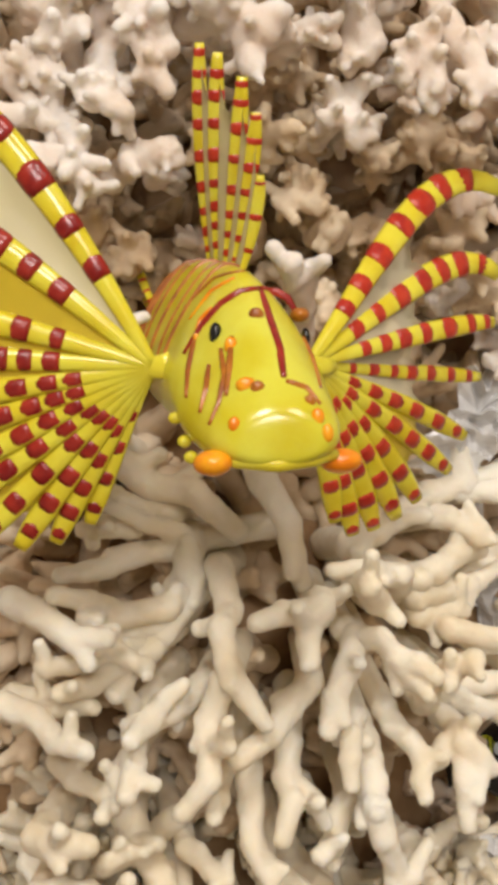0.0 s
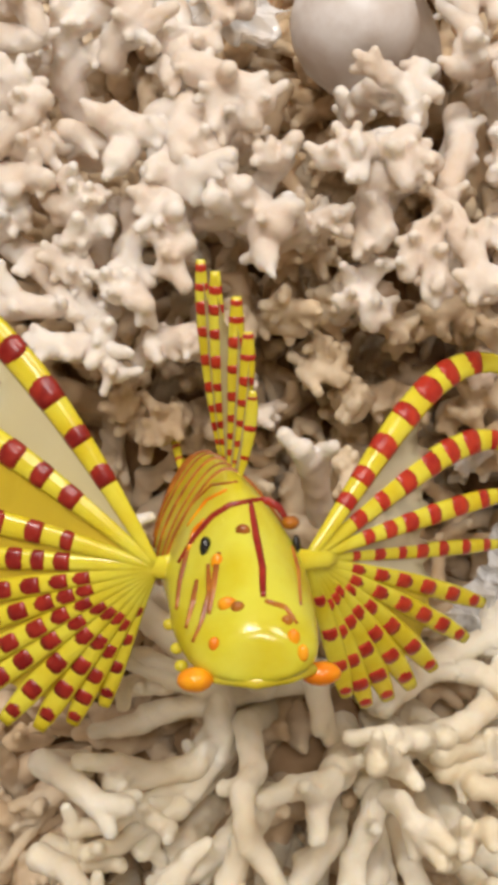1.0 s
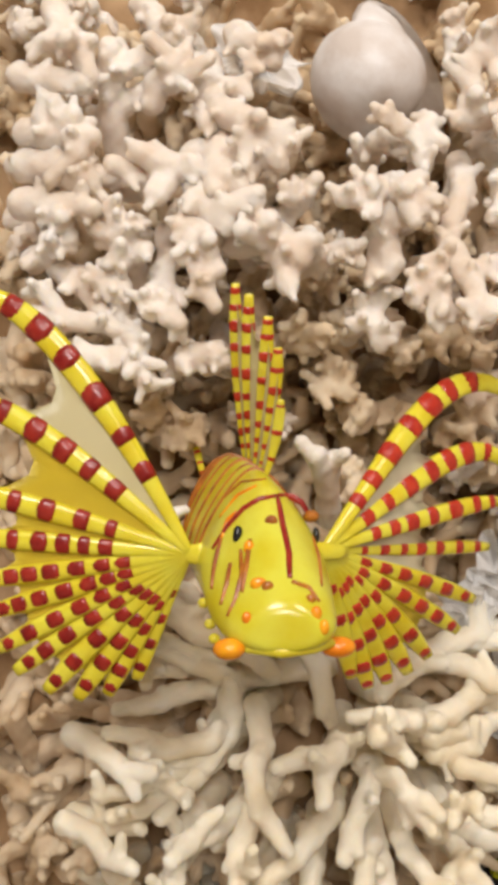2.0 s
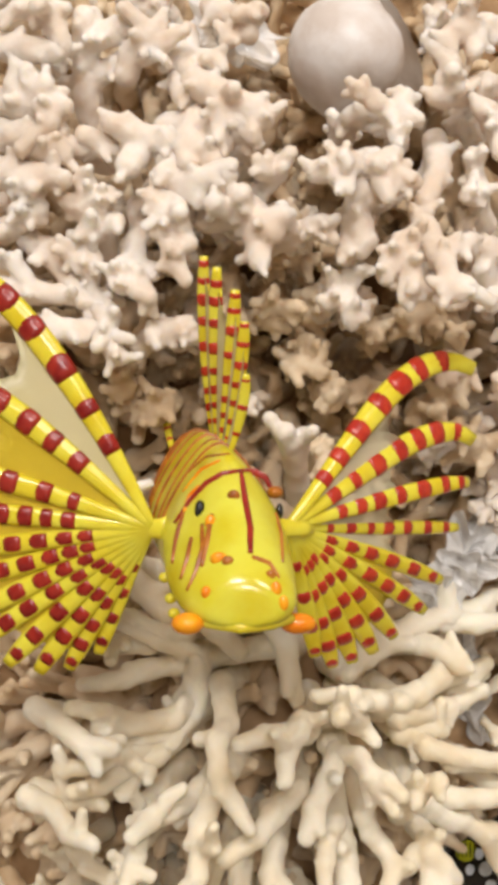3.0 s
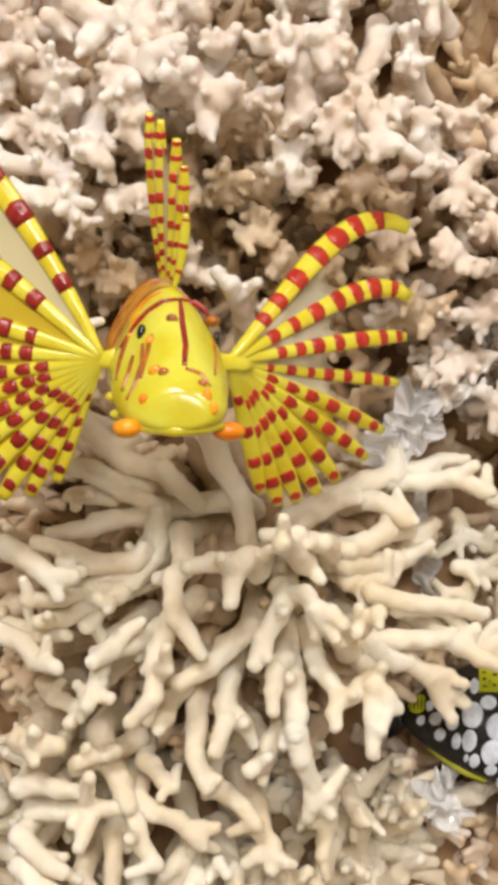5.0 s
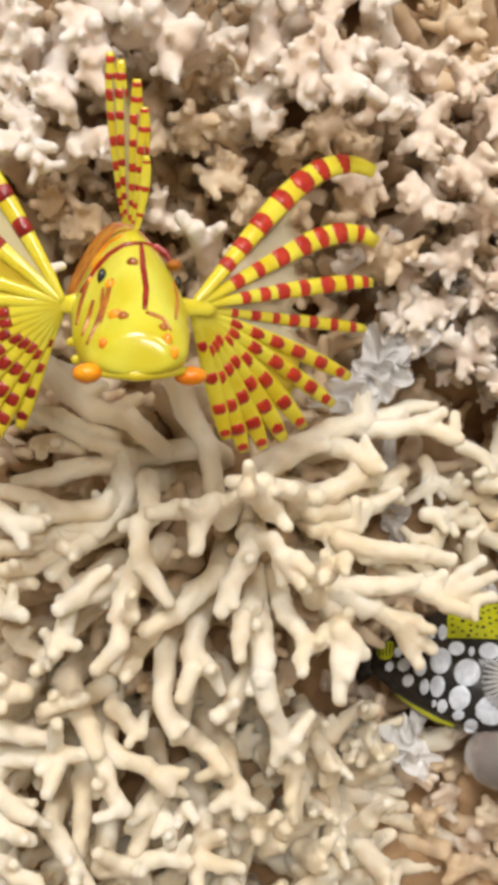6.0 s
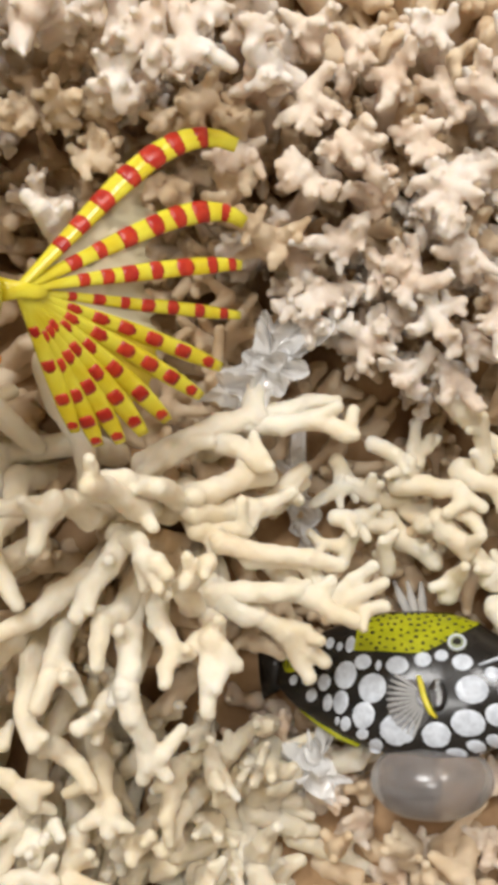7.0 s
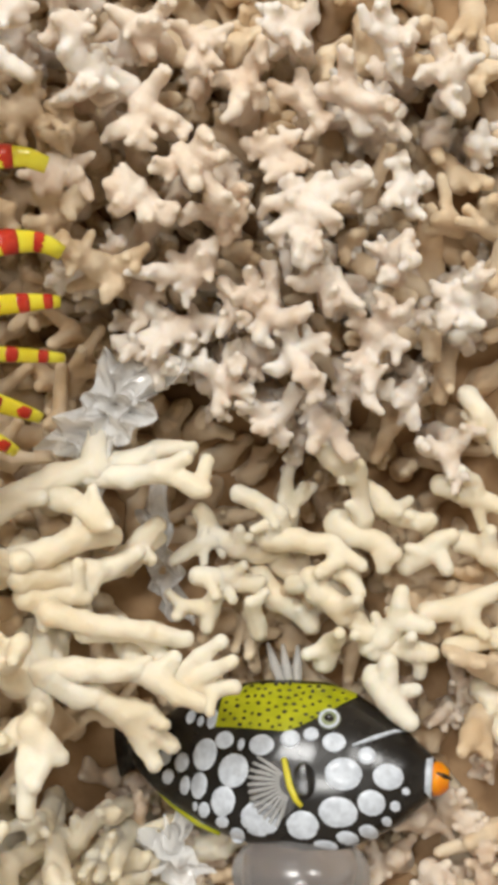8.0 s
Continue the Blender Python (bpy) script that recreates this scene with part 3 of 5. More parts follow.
finger(upper_left, (-37, 128, -22), (-7, 124, -4), 7, [(0.7, (-21, 113, -4)), (0.3, (-29, 111, -4))], mat=CORAL_WHITE, knobs=3, cell=0.9)
finger(upper_left, (-63, 119, -28), (-36, 120, -8), 7, [(0.3, (-67, 123, -10)), (0.6, (-50, 110, -6)), (0.8, (-57, 127, -8))], mat=CORAL_WHITE, knobs=3, cell=0.9)
finger(upper_left, (-37, 121, -18), (-25, 99, -4), 7, [(0.5, (-38, 107, -4)), (0.8, (-20, 106, 0))], mat=CORAL_WHITE, knobs=3, cell=0.9)
finger(upper_left, (-30, 106, -18), (1, 86, -4), 7.5, [(0.4, (-15, 106, 0)), (0.6, (-10, 99, 0)), (0.7, (-3, 76, -4)), (0.9, (5, 92, -4))], mat=CORAL_WHITE, knobs=3, cell=0.9)
finger(upper_left, (-28, 100, -18), (-38, 93, -5), 6.4, [(0.7, (-34, 75, -4)), (0.5, (-42, 99, -4)), (0.9, (-29, 82, -4))], mat=CORAL_WHITE, knobs=3, cell=0.9)
finger(upper_left, (-61, 84, -28), (-65, 99, -8), 5.6, [(0.5, (-55, 91, -8)), (0.6, (-74, 99, -8)), (0.9, (-67, 108, -8)), (0.9, (-58, 101, -8)), (0.3, (-67, 87, -8))], mat=CORAL_WHITE, knobs=3, cell=0.9)
finger(upper_left, (-49, 100, -30), (-49, 72, -14), 5.6, [(0.9, (-43, 63, -6)), (0.8, (-56, 71, -10)), (0.9, (-48, 65, -6))], mat=CORAL_WHITE, knobs=3, cell=0.9)
finger(upper_left, (-90, 87, -24), (-65, 61, -16), 5, mat=CORAL_WHITE, knobs=3, cell=0.9)
finger(upper_left, (-69, 84, -14), (-65, 61, -16), 4.8, [(0.2, (-74, 80, -12))], mat=CORAL_WHITE, knobs=3, cell=0.9)
finger(upper_left, (-65, 64, -18), (-55, 42, -14), 5.4, mat=CORAL_WHITE, knobs=3, cell=0.9)
finger(upper_left, (-98, 68, -18), (-68, 64, -16), 4.8, [(0.4, (-95, 78, -14))], mat=CORAL_WHITE, knobs=3, cell=0.9)
finger(upper_left, (-82, 53, -12), (-58, 50, -14), 4.8, mat=CORAL_WHITE, knobs=3, cell=0.9)
finger(upper_left, (-49, 47, -34), (-32, 54, -14), 4.6, [(0.6, (-27, 49, -14)), (0.4, (-43, 51, -16))], mat=CORAL_WHITE, knobs=3, cell=0.9)
finger(upper_left, (-100, 137, -16), (-74, 132, -4), 6, [(0.5, (-80, 139, -2)), (0.3, (-91, 147, -6)), (0.8, (-79, 126, -4))], mat=CORAL_WHITE, knobs=3, cell=0.9)
finger(upper_left, (-100, 125, -18), (-81, 121, -8), 7.4, [(0.7, (-75, 116, -8))], mat=CORAL_WHITE, knobs=3, cell=0.9)
finger(upper_left, (-102, 111, -20), (-82, 108, -10), 7, [(0.6, (-86, 101, -10)), (0.8, (-77, 106, -8))], mat=CORAL_WHITE, knobs=3, cell=0.9)
finger(upper_left, (-100, 91, -28), (-84, 96, -12), 5.6, [(0.6, (-92, 96, -12))], mat=CORAL_WHITE, knobs=3, cell=0.9)
finger(upper_left, (-83, 31, 6), (-46, -6, 38), 6, mat=CORAL_WHITE, knobs=3, cell=0.9)

top_left = colony("lace_coral", "white lace coral with broad pierced lobes")
finger(top_left, (-67, 132, -38), (-68, 168, -14), 6.4, [(0.8, (-49, 165, -14)), (0.45, (-42, 154, -12))], mat=CORAL_WHITE, knobs=2, cell=0.9)
finger(top_left, (-53, 149, -20), (-40, 164, -12), 5.6, [(0.5, (-40, 156, -12))], mat=CORAL_WHITE, knobs=2, cell=0.9)
finger(top_left, (-38, 173, -34), (-26, 142, -12), 5.6, [(0.5, (-18, 151, -14))], mat=CORAL_WHITE, knobs=2, cell=0.9)
finger(top_left, (-101, 157, -12), (-76, 151, -2), 6, mat=CORAL_WHITE, knobs=2, cell=0.9)
finger(top_left, (-88, 182, -12), (-74, 153, -2), 6, [(0.5, (-91, 167, -4))], mat=CORAL_WHITE, knobs=2, cell=0.9)
finger(top_left, (-58, 193, -40), (-43, 172, -20), 5.6, [(0.6, (-37, 178, -18))], mat=CORAL_WHITE, knobs=2, cell=0.9)
finger(top_left, (-21, 181, -40), (-7, 162, -16), 6, [(0.6, (-3, 170, -14)), (0.8, (-15, 159, -14))], mat=CORAL_WHITE, knobs=2, cell=0.9)

# lower growth between the large lace corals
bushy(upper_left, (-64, 113, -96), (-65, 99, -60), 3.6)
bushy(upper_left, (-34, 144, -96), (-8, 128, -54), 3.6)
bushy(upper_left, (-48, 125, -96), (-45, 102, -52), 3.6)
bushy(upper_left, (-24, 111, -86), (-12, 93, -42), 3.6)
bushy(upper_left, (-41, 98, -92), (-34, 83, -46), 3.6)
bushy(upper_left, (-119, 142, -86), (-85, 143, -50), 3.6)
bushy(upper_left, (-119, 121, -86), (-101, 106, -52), 3.6)
bushy(upper_left, (-32, 70, -96), (-35, 50, -50), 3.6)
bushy(upper_left, (-90, 180, -96), (-86, 172, -66), 3.6)
bushy(top_left, (-103, 214, -86), (-108, 213, -66), 3.8)
bushy(top_left, (-47, 221, -92), (-38, 205, -66), 3.8)
bushy(top_left, (-117, 207, -86), (-109, 192, -60), 3.8)
bushy(top_left, (-94, 224, -122), (-87, 205, -76), 3.8, twigs=6)
bushy(top_left, (-35, 243, -128), (-32, 224, -82), 3.8, twigs=6)
bushy(top_left, (80, 207, -122), (72, 190, -76), 3.8, twigs=6)
bushy(top_left, (66, 241, -132), (60, 222, -86), 3.8, twigs=6)
bushy(top_left, (36, 257, -132), (32, 236, -86), 3.8, twigs=6)
bushy(top_left, (-123, 244, -116), (-113, 224, -70), 3.8, twigs=6)
bushy(upper_right, (34, 79, -92), (28, 67, -48), 3.6)
bushy(upper_right, (50, 122, -86), (45, 104, -40), 3.6)
bushy(upper_right, (66, 89, -86), (56, 81, -34), 3.6)
bushy(upper_right, (87, 90, -76), (82, 80, -42), 3.6)
bushy(upper_right, (92, 140, -86), (82, 135, -50), 3.6)
bushy(upper_right, (85, 156, -86), (82, 145, -56), 3.6)
bushy(right_knobby, (103, -8, -142), (95, -12, -94), 3.3, twigs=6)
bushy(right_knobby, (116, -5, -142), (114, -7, -96), 3.3, twigs=6)
bushy(right_knobby, (113, -20, -142), (109, -28, -100), 3.3, twigs=6)
bushy(right_knobby, (129, -27, -142), (132, -38, -104), 3.3, twigs=6)
bushy(right_knobby, (121, -14, -142), (120, -19, -98), 3.3, twigs=6)
bushy(right_knobby, (107, -15, -142), (100, -22, -94), 3.3, twigs=6)
bushy(right_knobby, (128, -14, -142), (130, -20, -98), 3.3, twigs=6)
bushy(right_knobby, (118, -27, -142), (115, -37, -106), 3.3, twigs=6)
bushy(right_knobby, (139, -37, -142), (146, -51, -114), 3.3, twigs=6)
bushy(right_knobby, (144, -30, -142), (153, -42, -114), 3.3, twigs=6)
bushy(right_knobby, (85, 7, -142), (70, 9, -94), 3.3, twigs=6)
bushy(right_knobby, (121, 12, -142), (120, 17, -96), 3.3, twigs=6)
bushy(right_upper, (127, 54, -114), (119, 42, -68), 3.5, mat=CORAL_PINK, twigs=6)
bushy(right_upper, (111, 57, -120), (104, 45, -74), 3.5, mat=CORAL_PINK, twigs=6)
bushy(right_upper, (118, 97, -126), (110, 82, -80), 3.5, mat=CORAL_PINK, twigs=6)
bushy(right_upper, (137, 86, -132), (128, 71, -86), 3.5, mat=CORAL_PINK, twigs=6)
bushy(right_upper, (52, 93, -74), (52, 77, -28), 3.5, mat=CORAL_PINK, twigs=6)
bushy(right_upper, (31, 80, -84), (32, 65, -38), 3.5, mat=CORAL_PINK, twigs=6)
bushy(right_upper, (95, 103, -110), (89, 86, -64), 3.5, mat=CORAL_PINK, twigs=6)
bushy(right_upper, (142, 110, -130), (132, 93, -84), 3.5, mat=CORAL_PINK, twigs=6)
bushy(right_upper, (88, 80, -130), (83, 66, -84), 3.5, mat=CORAL_PINK, twigs=6)
bushy(right_upper, (92, 28, -140), (86, 18, -94), 3.5, mat=CORAL_PINK, twigs=6)
bushy(right_upper, (8, 99, -100), (10, 82, -54), 3.5, mat=CORAL_PINK, twigs=6)
bushy(right_upper, (-12, 81, -110), (-9, 66, -64), 3.5, mat=CORAL_PINK, twigs=6)
bushy(right_upper, (-19, 39, -106), (-15, 28, -60), 3.5, mat=CORAL_PINK, twigs=6)
bushy(right_upper, (3, 110, -90), (6, 92, -44), 3.5, mat=CORAL_PINK, twigs=6)
bushy(far_right, (163, 22, -130), (156, 16, -80), 3.5, twigs=6)
bushy(far_right, (151, 32, -130), (145, 25, -80), 3.5, twigs=6)
bushy(far_right, (178, 83, -134), (170, 72, -84), 3.5, twigs=6)
bushy(far_right, (174, 11, -140), (165, 6, -90), 3.5, twigs=6)
bushy(far_right, (178, 70, -130), (175, 60, -80), 3.7, twigs=6)
bushy(far_right, (165, 75, -134), (163, 66, -84), 3.7, twigs=6)
bushy(far_right, (208, 98, -144), (202, 86, -94), 3.7, twigs=6)
bushy(far_right, (187, 93, -140), (183, 82, -90), 3.7, twigs=6)
bushy(far_right, (219, 64, -140), (211, 56, -90), 3.7, twigs=6)
bushy(far_right, (202, 68, -144), (196, 59, -94), 3.7, twigs=6)
bushy(far_right, (170, 42, -128), (167, 36, -78), 3.7, twigs=6)
bushy(far_right, (144, 32, -130), (144, 27, -80), 3.7, twigs=6)
bushy(far_right, (152, 20, -134), (151, 16, -84), 3.7, twigs=6)
bushy(far_right, (164, 3, -144), (162, 1, -94), 3.7, twigs=6)
bushy(far_right, (213, -12, -160), (206, -13, -110), 3.7, twigs=6)
bushy(far_right, (191, -5, -158), (186, -6, -108), 3.7, twigs=6)
bushy(far_right, (195, -28, -164), (190, -27, -114), 3.7, twigs=6)
bushy(far_right, (218, 15, -158), (210, 11, -108), 3.7, twigs=6)
bushy(far_right, (204, -5, -158), (198, -7, -108), 3.7, twigs=6)
bushy(far_right, (186, 19, -154), (182, 16, -104), 3.7, twigs=6)
bushy(far_right, (225, 101, -144), (217, 89, -94), 3.7, twigs=6)
bushy(far_right, (231, 3, -160), (222, 1, -110), 3.7, twigs=6)
bushy(far_right, (140, 105, -130), (141, 92, -80), 3.7, twigs=6)

shaded = colony("lace_coral", "lace coral with leafy lobes behind the fish, shade put into its buff tone")
# the shade behind the fish is put into these limbs' buff colour
bushy(shaded, (14, 95, -73), (8, 83, -40), 4.2, mat=CORAL_SHADE_BUFF, open_=0.7)
bushy(shaded, (24, 74, -78), (18, 62, -44), 4.2, mat=CORAL_SHADE_BUFF, open_=0.7)
bushy(shaded, (49, 63, -78), (41, 55, -44), 4.2, mat=CORAL_SHADE_BUFF, open_=0.7)
bushy(shaded, (59, 73, -74), (59, 61, -38), 4.2, mat=CORAL_SHADE_BUFF, open_=0.7)
bushy(shaded, (14, 54, -78), (13, 41, -44), 4.2, mat=CORAL_SHADE_BUFF, open_=0.7)
bushy(shaded, (29, 34, -78), (24, 32, -44), 4.2, mat=CORAL_SHADE_BUFF, open_=0.7)
bushy(shaded, (-1, 73, -73), (3, 62, -38), 4.2, mat=CORAL_SHADE_BUFF, open_=0.7)
bushy(shaded, (44, 39, -82), (43, 27, -48), 4.2, mat=CORAL_SHADE_BUFF, open_=0.7)
bushy(shaded, (74, 53, -78), (73, 55, -44), 4.2, mat=CORAL_SHADE_BUFF, open_=0.7)
bushy(shaded, (64, 24, -82), (68, 27, -44), 4.2, mat=CORAL_SHADE_BUFF, open_=0.7)
bushy(shaded, (-41, 29, -78), (-44, 23, -48), 4.2, mat=CORAL_SHADE_BUFF, open_=0.7)
bushy(shaded, (-56, 29, -78), (-57, 32, -44), 4.2, mat=CORAL_SHADE_BUFF, open_=0.7)
bushy(shaded, (14, 94, -68), (6, 94, -34), 4.2, mat=CORAL_SHADE_BUFF, open_=0.7)
bushy(shaded, (-13, 74, -78), (-15, 60, -42), 4.2, mat=CORAL_SHADE_BUFF, open_=0.7)
bushy(shaded, (86, 6, -82), (80, 11, -44), 4.2, mat=CORAL_SHADE_BUFF, open_=0.7)
bushy(shaded, (21, -1, -78), (22, 6, -44), 4.2, mat=CORAL_SHADE_BUFF, open_=0.7)
finger(shaded, (12, -10, -38), (6, 14, 4), 5.4, [(0.7, (12, 13, -2))], mat=CORAL_WHITE)

foot = colony("rubble_coral", "broken pale pinkish coral pieces heaped below the spotted fish")
bushy(foot, (188, -168, -174), (186, -158, -140), 4, mat=CORAL_PINK, twigs=4)
bushy(foot, (205, -173, -169), (202, -162, -135), 4, mat=CORAL_PINK, twigs=4)
bushy(foot, (216, -160, -159), (212, -150, -125), 4, mat=CORAL_PINK, twigs=4)
bushy(foot, (223, -185, -152), (218, -173, -118), 4, mat=CORAL_PINK, twigs=4)
bushy(foot, (204, -204, -144), (201, -191, -110), 4, mat=CORAL_PINK, twigs=4)
bushy(foot, (192, -211, -142), (190, -197, -108), 4, mat=CORAL_PINK, twigs=4)
bushy(foot, (216, -218, -144), (211, -204, -110), 4, mat=CORAL_PINK, twigs=4)
bushy(foot, (183, -227, -142), (181, -213, -108), 4, mat=CORAL_PINK, twigs=4)
bushy(foot, (220, -236, -144), (216, -221, -110), 4, mat=CORAL_PINK, twigs=4)
bushy(foot, (197, -232, -142), (194, -217, -108), 4, mat=CORAL_PINK, twigs=4)
bushy(foot, (73, -211, -138), (78, -197, -104), 4, mat=CORAL_PINK, twigs=4)
bushy(foot, (58, -221, -138), (64, -207, -104), 4, mat=CORAL_PINK, twigs=4)
bushy(foot, (96, -240, -140), (100, -224, -106), 4, mat=CORAL_PINK, twigs=4)
bushy(foot, (86, -221, -142), (91, -207, -108), 4, mat=CORAL_PINK, twigs=4)
bushy(foot, (42, -225, -134), (49, -210, -100), 4, mat=CORAL_PINK, twigs=4)
bushy(foot, (144, -264, -142), (141, -250, -108), 4, mat=CORAL_PINK, twigs=4)
bushy(foot, (159, -271, -142), (155, -257, -108), 4, mat=CORAL_PINK, twigs=4)
bushy(foot, (175, -261, -144), (170, -247, -110), 4, mat=CORAL_PINK, twigs=4)
bushy(foot, (131, -269, -140), (128, -255, -106), 4, mat=CORAL_PINK, twigs=4)
bushy(foot, (107, -231, -152), (106, -219, -118), 4, mat=CORAL_PINK, twigs=4)
bushy(foot, (118, -256, -146), (116, -242, -112), 4, mat=CORAL_PINK, twigs=4)
bushy(foot, (68, -196, -146), (69, -186, -112), 4, mat=CORAL_PINK, twigs=4)
bushy(foot, (73, -208, -144), (74, -198, -110), 4, mat=CORAL_PINK, twigs=4)
bushy(foot, (96, -222, -156), (96, -210, -122), 4, mat=CORAL_PINK, twigs=4)

# ---- the yellow glass fish ----


def painted(name, low, high, rough=0.2, scale=60.0, coat=0.35, glow=0.0):
    m = speckled(name, low, high, rough, scale, 0.06, fine=500, glow=glow)
    b = m.node_tree.nodes["Principled BSDF"]
    b.inputs["Coat Weight"].default_value, b.inputs["Coat Roughness"].default_value = coat, 0.16
    return m


def clear(name, colour, rough, through_, alpha=1.0):
    m = material(name, colour, rough)
    b = m.node_tree.nodes["Principled BSDF"]
    b.inputs["Transmission Weight"].default_value, b.inputs["IOR"].default_value = through_, 1.45
    b.inputs["Alpha"].default_value = alpha
    return m


YELLOW = painted("yellow_glass", (0.64, 0.55, 0.02), (0.72, 0.69, 0.07), glow=0.35)
LEMON = painted("lemon_glass", (0.74, 0.57, 0.02), (0.82, 0.72, 0.06), glow=0.35)
RED = painted("dark_red_enamel", (0.22, 0.008, 0.006), (0.36, 0.025, 0.012), 0.3, 200)
BRIGHT_RED = painted("red_enamel", (0.40, 0.018, 0.01), (0.56, 0.045, 0.015), 0.3, 200)
ORANGE = painted("orange_enamel", (0.85, 0.22, 0.005), (0.95, 0.40, 0.01), 0.25, 120)
BROWN = painted("brown_enamel", (0.28, 0.07, 0.008), (0.50, 0.17, 0.015), 0.3, 150)
BLACK = painted("black_glass", (0.008, 0.007, 0.006), (0.02, 0.017, 0.014), 0.25, 50, 0.35)
WEB_YELLOW = clear("yellow_web", (0.88, 0.70, 0.06), 0.25, 0.1)
WEB_PALE = clear("milky_web", (0.84, 0.77, 0.46), 0.25, 0.0, 0.88)
WEB_CLEAR = clear("pale_web", (0.93, 0.86, 0.62), 0.2, 0.0, 0.55)
GLASS = clear("clear_glass", (0.97, 0.97, 0.96), 0.04, 1.0)
CLOUDY = clear("cloudy_glass", (0.80, 0.79, 0.80), 0.18, 0.85)
GLAZE = clear("pale_glass", (0.90, 0.90, 0.88), 0.08, 0.3, 0.45)


def tube(points, radii, sides=8, flat=1.0, facing=(0, 0, 1)):
    """A closed rod through points (bank millimetres); flat squeezes it along facing."""
    bm = bmesh.new()
    pts = [Vector(p) for p in points]
    rings = []
    for i, p in enumerate(pts):
        way = (pts[min(i + 1, len(pts) - 1)] - pts[max(i - 1, 0)]).normalized()
        side = way.cross(Vector(facing)).normalized()
        out = side.cross(way).normalized()
        r = radii[i]
        rings.append([bm.verts.new(at(*(p + side * r * math.cos(a) + out * r * flat * math.sin(a)))) for a in (2 * math.pi * k / sides for k in range(sides))])
    for a, b in zip(rings, rings[1:]):
        for k in range(sides):
            bm.faces.new((a[k], a[(k + 1) % sides], b[(k + 1) % sides], b[k]))
    bm.faces.new(rings[0][::-1])
    bm.faces.new(rings[-1])
    bmesh.ops.recalc_face_normals(bm, faces=bm.faces)
    return bm


def bead(centre, ru, rv, rh, sub=3):
    bm = bmesh.new()
    bmesh.ops.create_icosphere(bm, subdivisions=sub, radius=1)
    for v in bm.verts:
        v.co = at(centre[0] + v.co.x * ru, centre[1] + v.co.y * rv, centre[2] + v.co.z * rh)
    return bm


lion = tagged(new("fish_ornament"), "yellow glass fish ornament with red-banded fan fins on the coral", "ornament")
SECTIONS = [(-7.5, -38, 87, 5, 3), (-7.5, -37.4, 86.4, 11, 6.4), (-8, -35.6, 83.5, 14.4, 9.6), (-8.8, -33, 79.5, 16.2, 12.6), (-10, -29.2, 74.5, 17, 15.8), (-11.5, -24, 67, 17.8, 19.4), (-13, -18, 57, 18.2, 23),
            (-15, -15, 46, 18.2, 23.6), (-18.5, -12, 32, 17.5, 23.4), (-23, -8, 16, 16.5, 22), (-27, -4, 0, 13, 18), (-31, -1, -16, 9, 13), (-34, 1, -30, 5, 9), (-35, 2, -38, 2, 7)]


def section(k):
    i = min(int(k), len(SECTIONS) - 2)
    q = k - i
    rows = [SECTIONS[max(0, min(j, len(SECTIONS) - 1))] for j in range(i - 1, i + 3)]
    return [b + 0.5 * q * (c - a + q * (2 * a - 5 * b + 4 * c - d + q * (3 * (b - c) + d - a))) for a, b, c, d in zip(*rows)]


def on_section(k, angle, lift_=0.0):
    u, v, h, hw, hh = section(k)
    w = hw * math.cos(angle) * (1 - (0.15 + 0.32 * min(1, k / 5)) * math.sin(angle))
    return (u + w * (1 + lift_ / hw), v + hh * math.sin(angle) + lift_ * math.sin(angle), h)


def fish_body():
    bm = bmesh.new()
    rings = []
    for j in range(53):
        k = j / 4
        rings.append([bm.verts.new(at(*on_section(k, 2 * math.pi * i / 40))) for i in range(40)])
    for a, b in zip(rings, rings[1:]):
        for i in range(40):
            bm.faces.new((a[i], a[(i + 1) % 40], b[(i + 1) % 40], b[i]))
    bm.faces.new(rings[0])
    bm.faces.new(rings[-1][::-1])
    bmesh.ops.recalc_face_normals(bm, faces=bm.faces)
    return bm


skin_bm = fish_body()
from mathutils.bvhtree import BVHTree
skin_tree = BVHTree.FromBMesh(skin_bm)
lion_body = part("body", skin_bm, YELLOW, lion, "glossy lemon-yellow glass body")
OUT = (BANK.to_3x3() @ Vector((0, 0, 1))).normalized()


def on_face(u, v, lift_=0.25):
    hit = skin_tree.ray_cast(at(u, v, 140), -OUT)
    if hit[0] is None:
        return (u, v, 55)
    p = BANK.inverted() @ hit[0] * 1000
    return (p.x, p.y, p.z + lift_)


def line_on_face(name, way, width, mat, label=""):
    """A painted line over the head along way, points (u, v)."""
    pts = []
    for (a, b), (c, d) in zip(way, way[1:]):
        n = max(2, int(math.hypot(c - a, d - b) / 1.2))
        pts += [on_face(a + (c - a) * i / n, b + (d - b) * i / n) for i in range(n)]
    pts.append(on_face(*way[-1]))
    radii = [width * (0.55 + 0.45 * math.sin(math.pi * min(1, (i + 0.6) / len(pts)) ** 0.8)) for i in range(len(pts))]
    return part(name, tube(pts, radii, 8, 0.22), mat, lion_body, label)


line_on_face("stripe", [(-8.7, 0.5), (-7.4, -8), (-5.6, -16), (-5.4, -23)], 1.25, RED, "dark red forehead line")
line_on_face("stripe", [(-8.7, 0.7), (-14, -0.2), (-19, -3.2), (-24, -8.5), (-29, -15.5)], 1.15, RED, "dark red brow line")
line_on_face("stripe", [(-8.7, 0.7), (-4, 0.3), (-1, -1.5), (1, -5)], 1.1, RED, "dark red brow line")
line_on_face("stripe", [(-20, -15), (-19.5, -22), (-21.5, -29), (-24, -34)], 0.9, BROWN)
line_on_face("stripe", [(-23, -19), (-24, -25), (-26, -31)], 1.0, BROWN)
